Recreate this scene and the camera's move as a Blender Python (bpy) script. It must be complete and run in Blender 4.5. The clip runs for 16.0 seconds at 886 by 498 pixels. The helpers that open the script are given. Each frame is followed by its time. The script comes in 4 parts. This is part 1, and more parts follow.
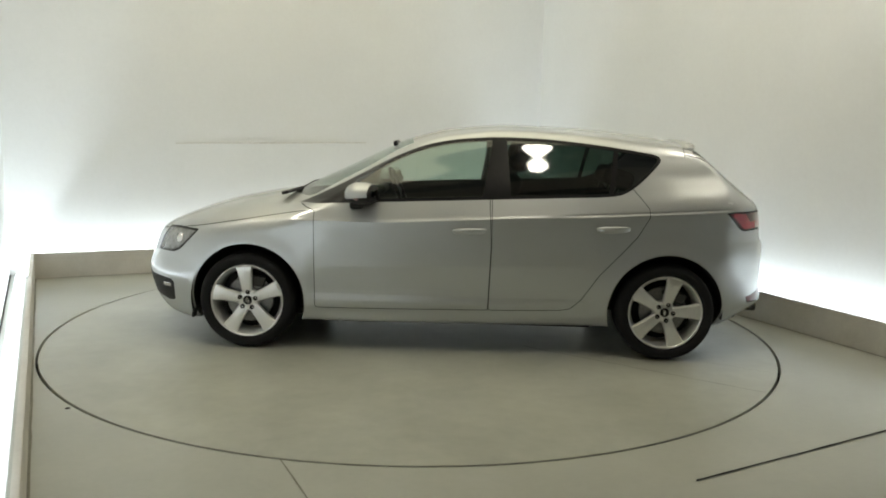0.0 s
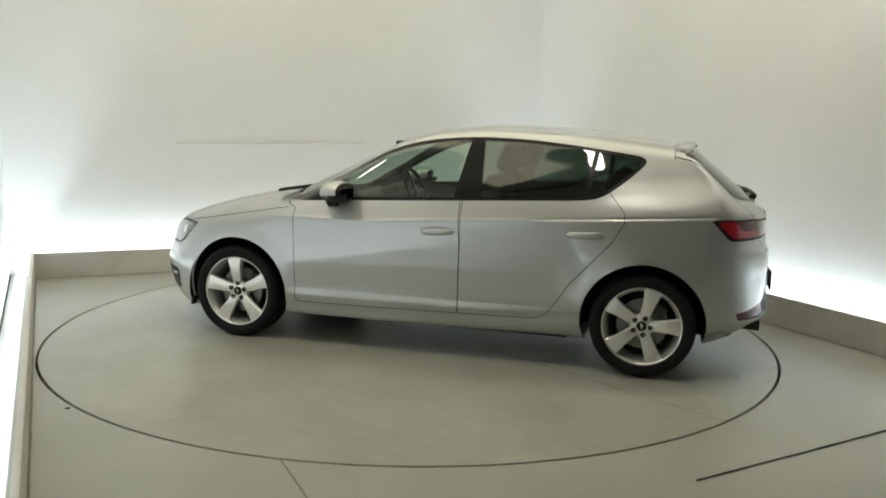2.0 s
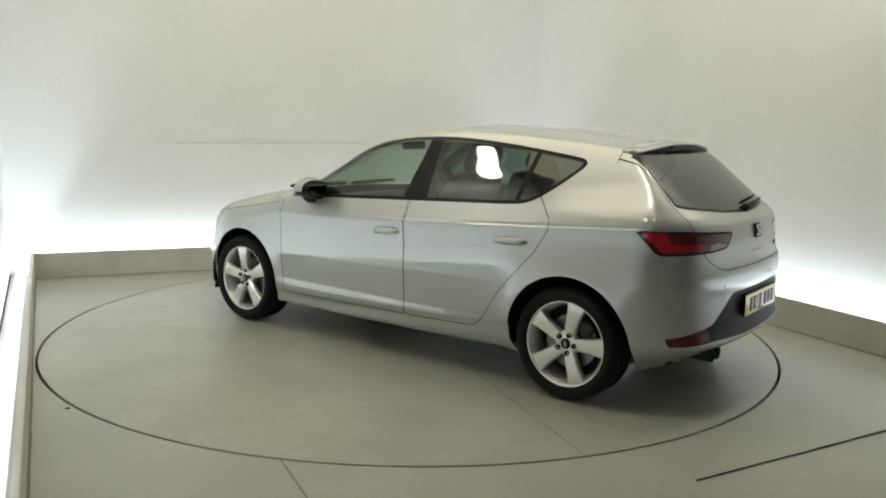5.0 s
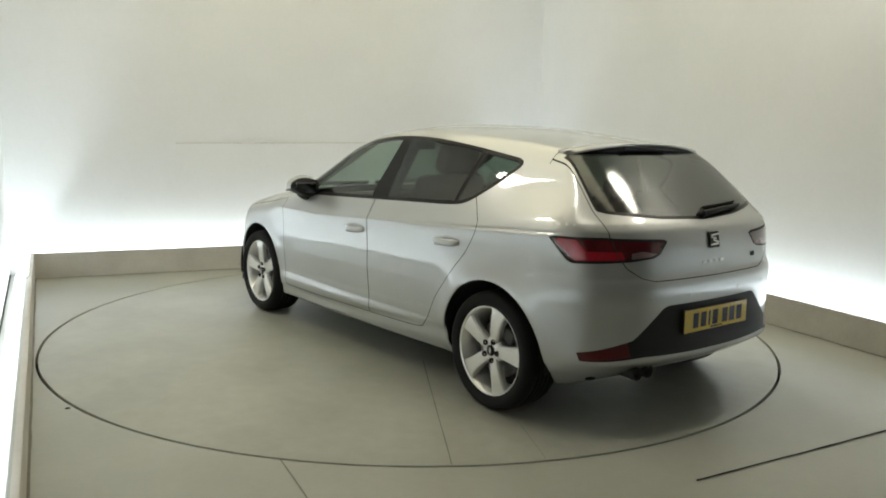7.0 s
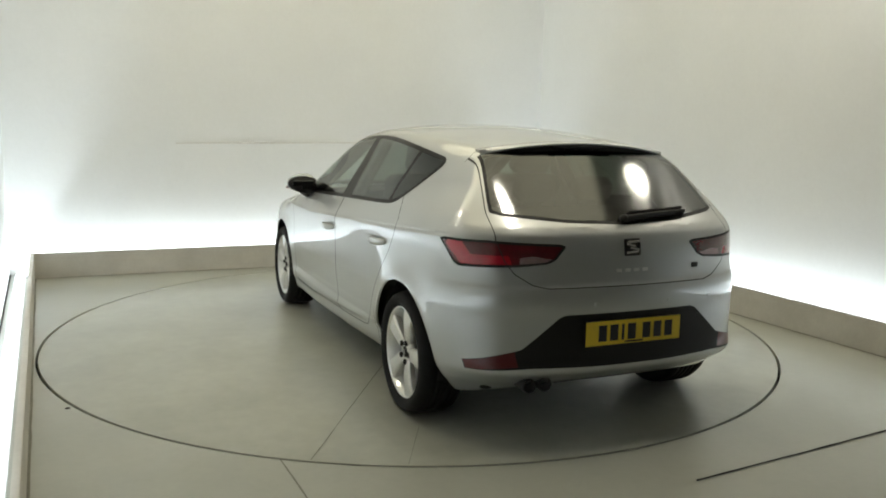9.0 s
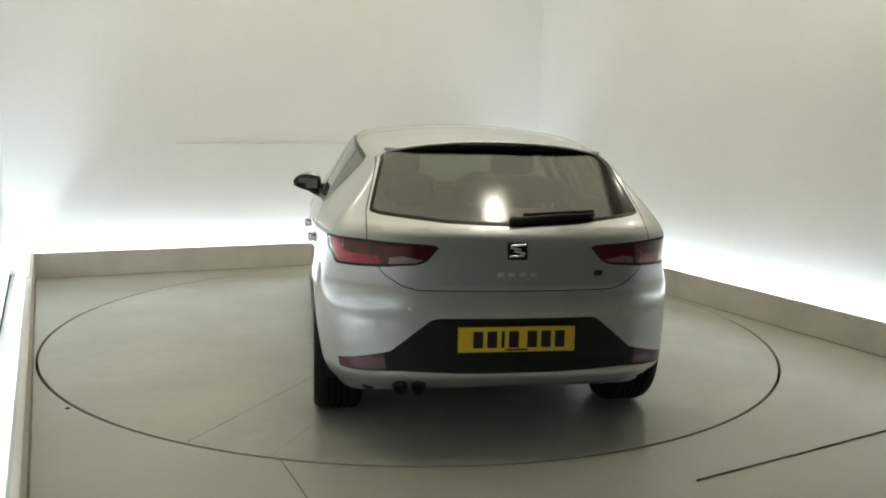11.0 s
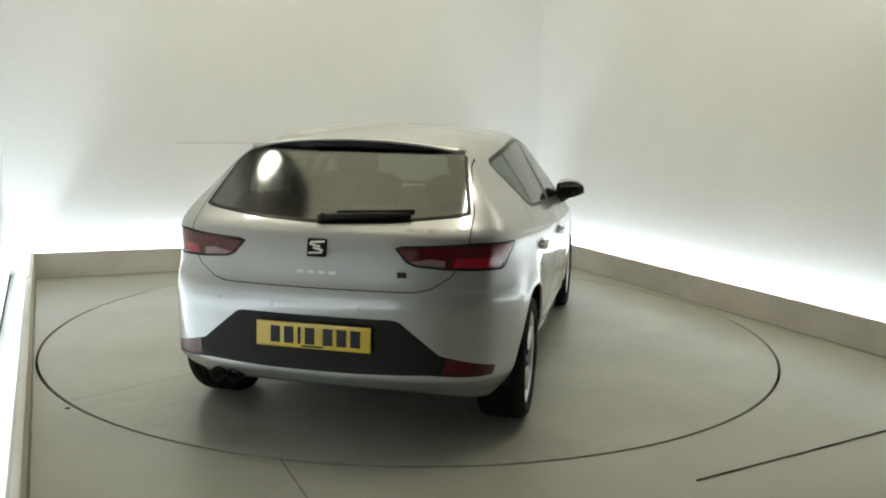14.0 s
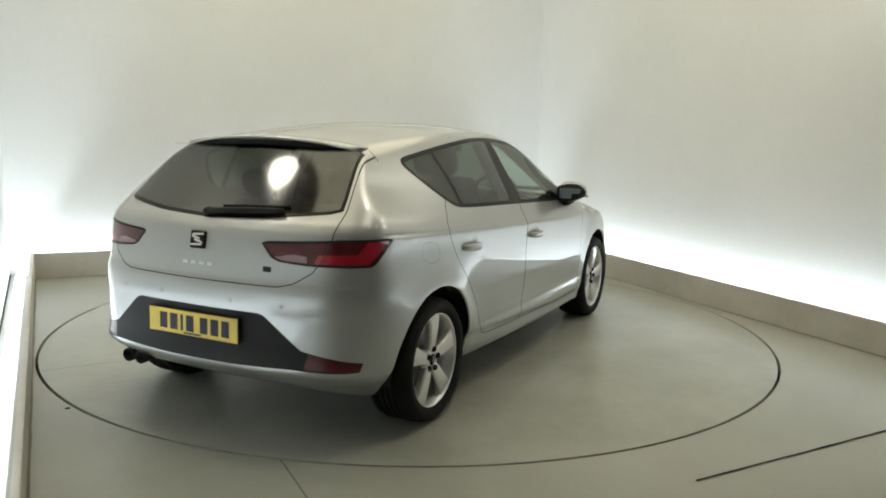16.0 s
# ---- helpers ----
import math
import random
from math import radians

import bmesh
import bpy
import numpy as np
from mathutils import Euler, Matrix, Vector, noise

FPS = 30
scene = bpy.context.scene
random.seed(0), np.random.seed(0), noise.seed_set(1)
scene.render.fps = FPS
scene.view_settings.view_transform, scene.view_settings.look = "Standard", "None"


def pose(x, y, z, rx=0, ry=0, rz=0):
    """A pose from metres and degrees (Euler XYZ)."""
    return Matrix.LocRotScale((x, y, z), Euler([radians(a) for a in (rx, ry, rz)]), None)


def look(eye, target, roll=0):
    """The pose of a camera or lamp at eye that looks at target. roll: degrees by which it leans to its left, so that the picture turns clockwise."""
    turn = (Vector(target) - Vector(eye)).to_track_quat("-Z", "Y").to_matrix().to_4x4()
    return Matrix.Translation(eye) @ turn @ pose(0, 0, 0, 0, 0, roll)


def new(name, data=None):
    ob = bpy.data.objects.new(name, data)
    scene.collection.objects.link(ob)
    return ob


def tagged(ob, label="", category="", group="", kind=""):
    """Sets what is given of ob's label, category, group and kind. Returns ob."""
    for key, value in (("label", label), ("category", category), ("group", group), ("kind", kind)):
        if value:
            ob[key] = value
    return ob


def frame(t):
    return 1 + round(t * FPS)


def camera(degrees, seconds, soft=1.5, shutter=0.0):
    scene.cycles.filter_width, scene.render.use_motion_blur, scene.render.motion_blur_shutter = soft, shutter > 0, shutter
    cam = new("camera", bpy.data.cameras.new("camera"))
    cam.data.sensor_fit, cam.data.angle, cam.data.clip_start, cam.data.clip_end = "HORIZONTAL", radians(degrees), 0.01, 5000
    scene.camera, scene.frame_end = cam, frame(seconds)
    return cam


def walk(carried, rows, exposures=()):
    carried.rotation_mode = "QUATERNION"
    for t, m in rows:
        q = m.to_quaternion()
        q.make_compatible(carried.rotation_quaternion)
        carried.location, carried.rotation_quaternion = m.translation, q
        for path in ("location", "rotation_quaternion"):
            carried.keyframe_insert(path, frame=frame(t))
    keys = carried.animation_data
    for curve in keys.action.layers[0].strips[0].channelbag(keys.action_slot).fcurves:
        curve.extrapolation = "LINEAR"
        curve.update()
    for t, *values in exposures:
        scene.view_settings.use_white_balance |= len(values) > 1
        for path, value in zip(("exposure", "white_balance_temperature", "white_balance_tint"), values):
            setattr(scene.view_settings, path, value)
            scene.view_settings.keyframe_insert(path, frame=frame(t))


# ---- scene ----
cam = camera(57.12, 16.0, soft=1.9)
EYE = Vector((0.0, -5.749, 1.455))
VIEW = look(EYE, EYE + Vector((0.03352, 0.98758, -0.15349)), 1.348)
walk(cam, [(0.0, VIEW), (16.0, VIEW)], [(0.0, 0.08), (16.0, 0.08)])

# ---- plan: the studio bay stands turned by about 23 degrees to the camera ----
TURN, SKEW = 22.2, 24.2
E1 = Vector((math.cos(radians(TURN)), math.sin(radians(TURN)), 0))       # along the back wall
E2 = Vector((math.sin(radians(SKEW)), -math.cos(radians(SKEW)), 0))      # from the back wall to the open front
CORNER = Vector((-3.369, 1.45, 0))                     # inner corner of the low kerb wall
SIDE = 5.02                                            # width of the bay between the kerbs
DEPTH = 9.6
LEDGE_H, LEDGE_T, TROUGH = 0.226, 0.03, 0.205
WALL_H = 4.3
DISC_R = 2.446


def bay(a, b, z=0.0):
    """A place in the bay: a metres along the back wall, b metres towards the front."""
    v = CORNER + E1 * a + E2 * b
    return Vector((v.x, v.y, z))


# ---- world and lamps ----
world = bpy.data.worlds.new("world")
scene.world = world
world.use_nodes = True
world.node_tree.nodes["Background"].inputs["Color"].default_value = (0.75, 0.78, 0.80, 1)
world.node_tree.nodes["Background"].inputs["Strength"].default_value = 0.03


def lamp(name, kind, m, energy, color, size, size_y=0.0):
    data = bpy.data.lights.new(name, kind)
    data.energy, data.color = energy, color
    if kind == "AREA":
        data.shape = "RECTANGLE" if size_y else "DISK"
        data.size = size
        if size_y:
            data.size_y = size_y
    ob = new(name, data)
    ob.matrix_world = m
    return ob


WARM, COOL = (1.0, 0.915, 0.68), (0.86, 0.96, 1.0)
LAMP_SPOTS = [(0.85, -1.95), (-1.95, -1.0), (2.80, -0.62)]
LAMP_Z = 3.55
# added warm overhead fill for roof and shoulders, no known fitting
lamp("ceiling_fill_light", "AREA", pose(*bay(2.5, 2.5, 4.15)[:3], 0, 0, TURN), 34, WARM, 4.2, 4.6)
STRIP = 27
lamp("strip_light_back", "AREA", pose(*bay(SIDE / 2 - 0.15, -0.11, 0.08), 180, 0, TURN), STRIP * 0.9, COOL, SIDE - 0.1, 0.06)
lamp("strip_light_right", "AREA", pose(*bay(SIDE + 0.11, 3.8, 0.08), 180, 0, 90 + SKEW), STRIP * 1.4, COOL, 7.0, 0.06)
lamp("strip_light_left", "AREA", pose(*bay(-0.11, 3.5, 0.08), 180, 0, 90 + SKEW), STRIP * 1.4, COOL, 7.0, 0.06)

# ---- materials ----
def material(name, color, rough=0.5, metal=0.0, coat=0.0, grain=0.0, grain_scale=40.0, bump=0.0, bump_scale=200.0,
             stain=0.0, stain_scale=1.5, emit=0.0, spec=0.5, coat_rough=0.04):
    """A principled material with two scales of variation and a fine relief."""
    m = bpy.data.materials.new(name)
    m.use_nodes = True
    nt = m.node_tree
    b = nt.nodes["Principled BSDF"]
    col = (*color, 1)
    b.inputs["Base Color"].default_value = col
    b.inputs["Roughness"].default_value = rough
    b.inputs["Metallic"].default_value = metal
    b.inputs["Coat Weight"].default_value = coat
    b.inputs["Coat Roughness"].default_value = coat_rough
    b.inputs["Specular IOR Level"].default_value = spec
    co = nt.nodes.new("ShaderNodeTexCoord")
    last = None
    for amount, scale, detail in ((stain, stain_scale, 5), (grain, grain_scale, 3)):
        if not amount:
            continue
        n = nt.nodes.new("ShaderNodeTexNoise")
        n.inputs["Scale"].default_value = scale
        n.inputs["Detail"].default_value = detail
        n.inputs["Roughness"].default_value = 0.6
        nt.links.new(co.outputs["Object"], n.inputs["Vector"])
        r = nt.nodes.new("ShaderNodeMapRange")
        r.inputs["From Min"].default_value, r.inputs["From Max"].default_value = 0.3, 0.7
        r.inputs["To Min"].default_value, r.inputs["To Max"].default_value = 1 - amount, 1 + amount * 0.6
        nt.links.new(n.outputs["Fac"], r.inputs["Value"])
        mix = nt.nodes.new("ShaderNodeMix")
        mix.data_type, mix.blend_type = "RGBA", "MULTIPLY"
        mix.inputs["Factor"].default_value = 1
        mix.inputs["A"].default_value = col
        if last:
            nt.links.new(last, mix.inputs["A"])
        nt.links.new(r.outputs["Result"], mix.inputs["B"])
        last = mix.outputs["Result"]
        rr = nt.nodes.new("ShaderNodeMapRange")
        rr.inputs["To Min"].default_value, rr.inputs["To Max"].default_value = max(0.02, rough - amount * 0.4), min(1, rough + amount * 0.4)
        nt.links.new(n.outputs["Fac"], rr.inputs["Value"])
        nt.links.new(rr.outputs["Result"], b.inputs["Roughness"])
    if last:
        nt.links.new(last, b.inputs["Base Color"])
    if bump:
        n = nt.nodes.new("ShaderNodeTexNoise")
        n.inputs["Scale"].default_value = bump_scale
        nt.links.new(co.outputs["Object"], n.inputs["Vector"])
        bp = nt.nodes.new("ShaderNodeBump")
        bp.inputs["Strength"].default_value = bump
        bp.inputs["Distance"].default_value = 0.002
        nt.links.new(n.outputs["Fac"], bp.inputs["Height"])
        nt.links.new(bp.outputs["Normal"], b.inputs["Normal"])
    if emit:
        b.inputs["Emission Color"].default_value = col
        b.inputs["Emission Strength"].default_value = emit
    return m


def glass(name, tint, rough=0.0):
    """Thin tinted glass: clear through, with a mirror gloss on top."""
    m = bpy.data.materials.new(name)
    m.use_nodes = True
    nt = m.node_tree
    nt.nodes.clear()
    out = nt.nodes.new("ShaderNodeOutputMaterial")
    tr = nt.nodes.new("ShaderNodeBsdfTransparent")
    tr.inputs["Color"].default_value = (*tint, 1)
    gl = nt.nodes.new("ShaderNodeBsdfGlossy")
    gl.inputs["Roughness"].default_value = rough
    gl.inputs["Color"].default_value = (0.9, 0.92, 0.92, 1)
    lw = nt.nodes.new("ShaderNodeLayerWeight")
    lw.inputs["Blend"].default_value = 0.5
    pw = nt.nodes.new("ShaderNodeMath")
    pw.operation = "POWER"
    pw.inputs[1].default_value = 4.5
    fr = nt.nodes.new("ShaderNodeMapRange")
    fr.inputs["To Min"].default_value, fr.inputs["To Max"].default_value = 0.09, 1.0
    nt.links.new(lw.outputs["Facing"], pw.inputs[0])
    nt.links.new(pw.outputs[0], fr.inputs["Value"])
    mx = nt.nodes.new("ShaderNodeMixShader")
    nt.links.new(fr.outputs["Result"], mx.inputs["Fac"])
    nt.links.new(tr.outputs["BSDF"], mx.inputs[1])
    nt.links.new(gl.outputs["BSDF"], mx.inputs[2])
    nt.links.new(mx.outputs["Shader"], out.inputs["Surface"])
    return m


M_WALL = material("white_wall_paint", (0.78, 0.80, 0.82), 0.75, stain=0.04, stain_scale=0.8, grain=0.015, grain_scale=30, bump=0.15)
M_JOINT = material("grey_wall_joint", (0.68, 0.68, 0.67), 0.8, grain=0.1)
M_LEDGE = material("beige_kerb_paint", (0.58, 0.56, 0.52), 0.6, stain=0.14, stain_scale=2.5, grain=0.04, grain_scale=50, bump=0.2)
M_FLOOR = material("grey_beige_floor_paint", (0.40, 0.41, 0.365), 0.32, stain=0.10, stain_scale=1.1, grain=0.03, grain_scale=25, bump=0.1, spec=0.5)
M_DISC = material("turntable_floor_paint", (0.40, 0.41, 0.36), 0.30, stain=0.18, stain_scale=1.5, grain=0.06, grain_scale=11, bump=0.1, spec=0.5)
M_DARK = material("dark_groove", (0.02, 0.02, 0.02), 0.9, grain=0.2)
M_SEAM = material("floor_joint_filler", (0.22, 0.215, 0.18), 0.8, grain=0.3, grain_scale=60)
M_HALL = material("dim_hall_paint", (0.46, 0.455, 0.44), 0.8, stain=0.2, grain=0.05)
M_CEIL = material("ceiling_panel_paint", (0.36, 0.32, 0.26), 0.8, stain=0.1, grain=0.05)
M_STEEL = material("grey_steel_beam", (0.12, 0.12, 0.12), 0.5, 0.3, grain=0.15)
M_LED = material("led_diffuser", (0.95, 1.0, 1.0), 0.4, emit=3.0)
M_LAMP = material("lamp_diffuser", (1.0, 0.93, 0.76), 0.4, emit=36.0)
# glow of the added overhead fill panel
M_FILL = material("warm_fill_glow", (1.0, 0.91, 0.66), 0.4, emit=0.4)

# ---- mesh helpers ----
def finish(name, bm, mat, smooth=False):
    me = bpy.data.meshes.new(name)
    bmesh.ops.recalc_face_normals(bm, faces=bm.faces)
    bm.to_mesh(me)
    bm.free()
    for mm in (mat if isinstance(mat, (list, tuple)) else [mat]):
        me.materials.append(mm)
    if smooth:
        me.shade_smooth()
    return me


def part(name, bm, mat, parent, label="", smooth=False):
    """Links a bmesh as one mesh object under a thing or a part."""
    ob = new(name, finish(name, bm, mat, smooth))
    ob.parent = parent
    if label:
        tagged(ob, label)
    return ob


def add_box(bm, m, sx, sy, sz, bevel=0.0, seg=2):
    """A box of that size round the pose m, with bevelled edges."""
    g = bmesh.ops.create_cube(bm, size=1, matrix=m @ Matrix.Diagonal((sx, sy, sz, 1)))
    if bevel:
        edges = list({e for v in g["verts"] for e in v.link_edges})
        bmesh.ops.bevel(bm, geom=edges, offset=bevel, segments=seg, affect="EDGES", profile=0.5)


def add_prism(bm, pts, z0, z1):
    """An upright prism over a plan outline."""
    lo = [bm.verts.new((p[0], p[1], z0)) for p in pts]
    hi = [bm.verts.new((p[0], p[1], z1)) for p in pts]
    n = len(pts)
    bm.faces.new(lo[::-1])
    bm.faces.new(hi)
    for i in range(n):
        bm.faces.new((lo[i], lo[(i + 1) % n], hi[(i + 1) % n], hi[i]))


def structure(name, bm, mat, label, smooth=False):
    return tagged(new(name, finish(name, bm, mat, smooth)), label, kind="structure")


def add_lathe(bm, profile, n=64, m=None):
    """Turns a profile of (radius, height) round the local z axis."""
    m = m or Matrix()
    rings = []
    for r, h in profile:
        if r < 1e-6:
            rings.append([bm.verts.new(m @ Vector((0, 0, h)))])
        else:
            rings.append([bm.verts.new(m @ Vector((r * math.cos(2 * math.pi * k / n), r * math.sin(2 * math.pi * k / n), h))) for k in range(n)])
    for a, b in zip(rings, rings[1:]):
        for k in range(n):
            q = [a[k % len(a)], a[(k + 1) % len(a)], b[(k + 1) % len(b)], b[k % len(b)]]
            q = list(dict.fromkeys(q))
            if len(q) > 2:
                bm.faces.new(q)


# ---- the studio bay ----
def build_floor():
    """The floor sheet with a round pit for the turntable."""
    bm = bmesh.new()
    n, big = 192, 16.0
    rims = []
    for r, z in ((DISC_R + 0.016, -0.06), (DISC_R + 0.016, -0.002), (DISC_R + 0.018, 0.0), (DISC_R + 0.6, 0.0), (big, 0.0)):
        rims.append([bm.verts.new((r * math.cos(2 * math.pi * k / n), r * math.sin(2 * math.pi * k / n), z)) for k in range(n)])
    for a, b in zip(rims, rims[1:]):
        for k in range(n):
            bm.faces.new((a[k], b[k], b[(k + 1) % n], a[(k + 1) % n]))
    structure("floor", bm, M_FLOOR, "smooth grey-beige painted floor around the turntable")
    bm = bmesh.new()
    add_lathe(bm, [(0, -0.08), (DISC_R + 0.03, -0.08), (DISC_R + 0.03, -0.055), (0, -0.055)], 96)
    structure("turntable_pit", bm, M_DARK, "dark pit under the turntable")


def build_ledges():
    out = LEDGE_T
    runs = {"kerb_wall_back": [(-out, -out), (SIDE + out, -out), (SIDE, 0), (0, 0)],
            "kerb_wall_left": [(-out, -out), (0, 0), (0, DEPTH - 2.2), (-out, DEPTH - 2.2)],
            "kerb_wall_right": [(SIDE + out, -out), (SIDE + out, DEPTH - 2.2), (SIDE, DEPTH - 2.2), (SIDE, 0)]}
    for name, pts in runs.items():
        bm = bmesh.new()
        add_prism(bm, [bay(a, b) for a, b in pts], 0.0, LEDGE_H)
        bmesh.ops.bevel(bm, geom=[e for e in bm.edges if all(v.co.z > 0.1 for v in e.verts)], offset=0.004, segments=2, affect="EDGES")
        structure(name, bm, M_LEDGE, "low beige kerb wall hiding a light trough")


def build_walls():
    w, th = TROUGH, 0.15
    end = DEPTH - 2.0                                   # the bay is open to a dim hall here
    runs = {"wall_back": [(-w - th, -w - th), (SIDE + w + th, -w - th), (SIDE + w, -w), (-w, -w)],
            "wall_left": [(-w - th, -w - th), (-w, -w), (-w, end), (-w - th, end)],
            "wall_right": [(SIDE + w + th, -w - th), (SIDE + w + th, end), (SIDE + w, end), (SIDE + w, -w)]}
    for name, pts in runs.items():
        bm = bmesh.new()
        add_prism(bm, [bay(a, b) for a, b in pts], 0.004, WALL_H)
        structure(name, bm, M_WALL, "plain white studio wall lit from below")
    h0, h1, hb = -4.0, SIDE + 4.0, DEPTH + 4.5
    hall = {"hall_wall_left": [(h0 - th, end), (h0, end), (h0, hb), (h0 - th, hb)],
            "hall_wall_right": [(h1, end), (h1 + th, end), (h1 + th, hb), (h1, hb)],
            "hall_wall_end": [(h0 - th, hb), (h1 + th, hb), (h1 + th, hb + th), (h0 - th, hb + th)],
            "hall_wall_near_left": [(h0 - th, end - th), (-w - th, end - th), (-w - th, end), (h0 - th, end)],
            "hall_wall_near_right": [(SIDE + w + th, end - th), (h1 + th, end - th), (h1 + th, end), (SIDE + w + th, end)]}
    for name, pts in hall.items():
        bm = bmesh.new()
        add_prism(bm, [bay(a, b) for a, b in pts], 0.004, WALL_H)
        structure(name, bm, M_HALL, "plain dim hall wall")
    bm = bmesh.new()
    add_prism(bm, [bay(h0 - th, -w - th), bay(h1 + th, -w - th), bay(h1 + th, hb + th), bay(h0 - th, hb + th)], WALL_H, WALL_H + 0.15)
    structure("ceiling", bm, M_CEIL, "brownish hall ceiling")
    # faint panel joint in the back wall
    bm = bmesh.new()
    add_box(bm, pose(*bay(2.2, -w + 0.001, 1.215), 0, -0.8, TURN), 1.9, 0.006, 0.014, 0.001, 1)
    structure("wall_joint_trim", bm, M_JOINT, "faint horizontal joint strip in the white wall")
    bm = bmesh.new()
    add_prism(bm, [bay(-w, -w + 0.002), bay(-w + 0.012, -w + 0.002), bay(-w + 0.012, DEPTH - 2.2), bay(-w, DEPTH - 2.2)], 0.004, 0.012)
    structure("trough_gap_trim", bm, M_DARK, "dark gap at the foot of the wall")


def build_lamps():
    for k, (c, length, rot) in enumerate(((bay(SIDE / 2 - 0.15, -0.115), SIDE - 0.05, TURN), (bay(-0.115, 3.5), 7.2, 90 + SKEW), (bay(SIDE + 0.115, 3.8), 7.0, 90 + SKEW))):
        strip = tagged(new("led_strip"), "white light strip lying in the trough behind the kerb", "light strip", "trough light strips")
        strip.matrix_world = pose(c.x, c.y, 0.004, 0, 0, rot)
        bm = bmesh.new()
        add_box(bm, pose(0, 0, 0.012), length, 0.09, 0.024, 0.003)
        part("housing", bm, M_WALL, strip)
        bm = bmesh.new()
        add_box(bm, pose(0, 0, 0.036), length - 0.02, 0.06, 0.022, 0.008)
        part("diffuser", bm, M_LED, strip, "glowing white diffuser")
    for lx, ly in LAMP_SPOTS:
        spot = tagged(new("ceiling_lamp"), "round white domed studio lamp hung from the ceiling", "lamp", "studio lamps")
        spot.matrix_world = pose(lx, ly, LAMP_Z)
        bm = bmesh.new()
        add_lathe(bm, [(0, 0.17), (0.10, 0.17), (0.18, 0.02), (0.19, 0.0), (0.172, 0.0), (0.09, 0.15), (0, 0.15)], 40)
        part("reflector", bm, M_STEEL, spot, "dark metal reflector bowl")
        bm = bmesh.new()
        add_lathe(bm, [(0, -0.10), (0.08, -0.092), (0.13, -0.065), (0.16, -0.03), (0.165, 0.0), (0.155, 0.03), (0, 0.04)], 40)
        part("diffuser", bm, M_LAMP, spot, "glowing white domed diffuser", True)
        bm = bmesh.new()
        add_lathe(bm, [(0.012, 0.16), (0.012, 0.58)], 12)
        part("rod", bm, M_STEEL, spot, "dark hanging rod")
    # unseen panel, made up to carry the warm overhead fill
    panel = tagged(new("fill_panel"), "unseen warm fill panel added over the turntable", "light panel")
    c = bay(2.5, 2.5)
    panel.matrix_world = pose(c.x, c.y, 4.18, 0, 0, TURN)
    bm = bmesh.new()
    add_box(bm, pose(0, 0, 0.06), 4.3, 4.7, 0.1, 0.01)
    part("frame", bm, M_CEIL, panel)
    bm = bmesh.new()
    add_box(bm, pose(0, 0, 0.005), 4.2, 4.6, 0.01)
    part("diffuser", bm, M_FILL, panel, "glowing warm face added as fill")
    for k in range(7):
        bm = bmesh.new()
        c = bay(SIDE / 2, 5.3 + 1.3 * k, WALL_H - 0.12)
        add_box(bm, pose(c.x, c.y, c.z, 0, 0, TURN), SIDE + 0.3, 0.16, 0.2, 0.01)
        structure("ceiling_beam", bm, M_STEEL, "dark steel beam under the hall ceiling")


def floor_line(name, a, b, width, mat, label, z=0.003):
    """A narrow joint or mark lying on the floor between two places."""
    bm = bmesh.new()
    a, b = Vector(a), Vector(b)
    n = max(2, int((b - a).length / 0.08))
    side = Vector((-(b - a).y, (b - a).x)).normalized()
    rows = []
    for i in range(n + 1):
        p = a.lerp(b, i / n)
        w = width * 0.5 * (0.75 + 0.5 * noise.noise(Vector((p.x * 9, p.y * 9, 1.0))))
        p = p + side * 0.004 * noise.noise(Vector((p.x * 3, p.y * 3, 4.0)))
        rows.append([bm.verts.new((*(p + side * s * w), z)) for s in (1, -1)])
    for r, q in zip(rows, rows[1:]):
        bm.faces.new((r[0], r[1], q[1], q[0]))
    return structure(name, bm, mat, label)


def build_turntable():
    disc = tagged(new("turntable"), "round grey-beige floor turntable set flush in the floor", "turntable")
    bm = bmesh.new()
    add_lathe(bm, [(0, -0.05), (DISC_R - 0.01, -0.05), (DISC_R, -0.04), (DISC_R, -0.002), (DISC_R - 0.002, 0.0), (DISC_R * 0.5, 0.0), (0, 0.0)], 192)
    part("deck", bm, M_DISC, disc)
    for a, b, w in TABLE_SEAMS:
        s = floor_line("deck_seam", a, b, w, M_SEAM, "thin worn plate joint")
        s.parent = disc
        del s["kind"]
    return disc


TABLE_SEAMS = [((-0.76, 0.48), (-2.07, 1.29), 0.007), ((-1.85, 0.70), (-2.26, 0.91), 0.003)]
build_floor()
build_ledges()
build_walls()
build_lamps()
floor_line("floor_joint", (-0.565, -2.40), (-0.05, -3.55), 0.009, M_SEAM, "thin joint in the painted floor")
floor_line("floor_joint_2", (1.19, -2.573), (3.1, -1.59), 0.016, M_DARK, "open dark joint in the painted floor")
bm = bmesh.new()
add_lathe(bm, [(0, 0.004), (0.010, 0.003), (0.014, 0.0005)], 12, pose(-1.723, -1.797, 0))
tagged(new("floor_bolt", finish("floor_bolt", bm, M_DARK)), "small dark bolt head in the floor", "bolt")
for a, b in (((0.004, 0.006), (SIDE - 0.004, 0.006)), ((0.006, 0.01), (0.006, DEPTH - 2.2)), ((SIDE - 0.006, 0.01), (SIDE - 0.006, DEPTH - 2.2))):
    floor_line("kerb_joint", bay(*a)[:2], bay(*b)[:2], 0.016, M_SEAM, "thin grimy joint at the foot of the kerb")
turntable = build_turntable()

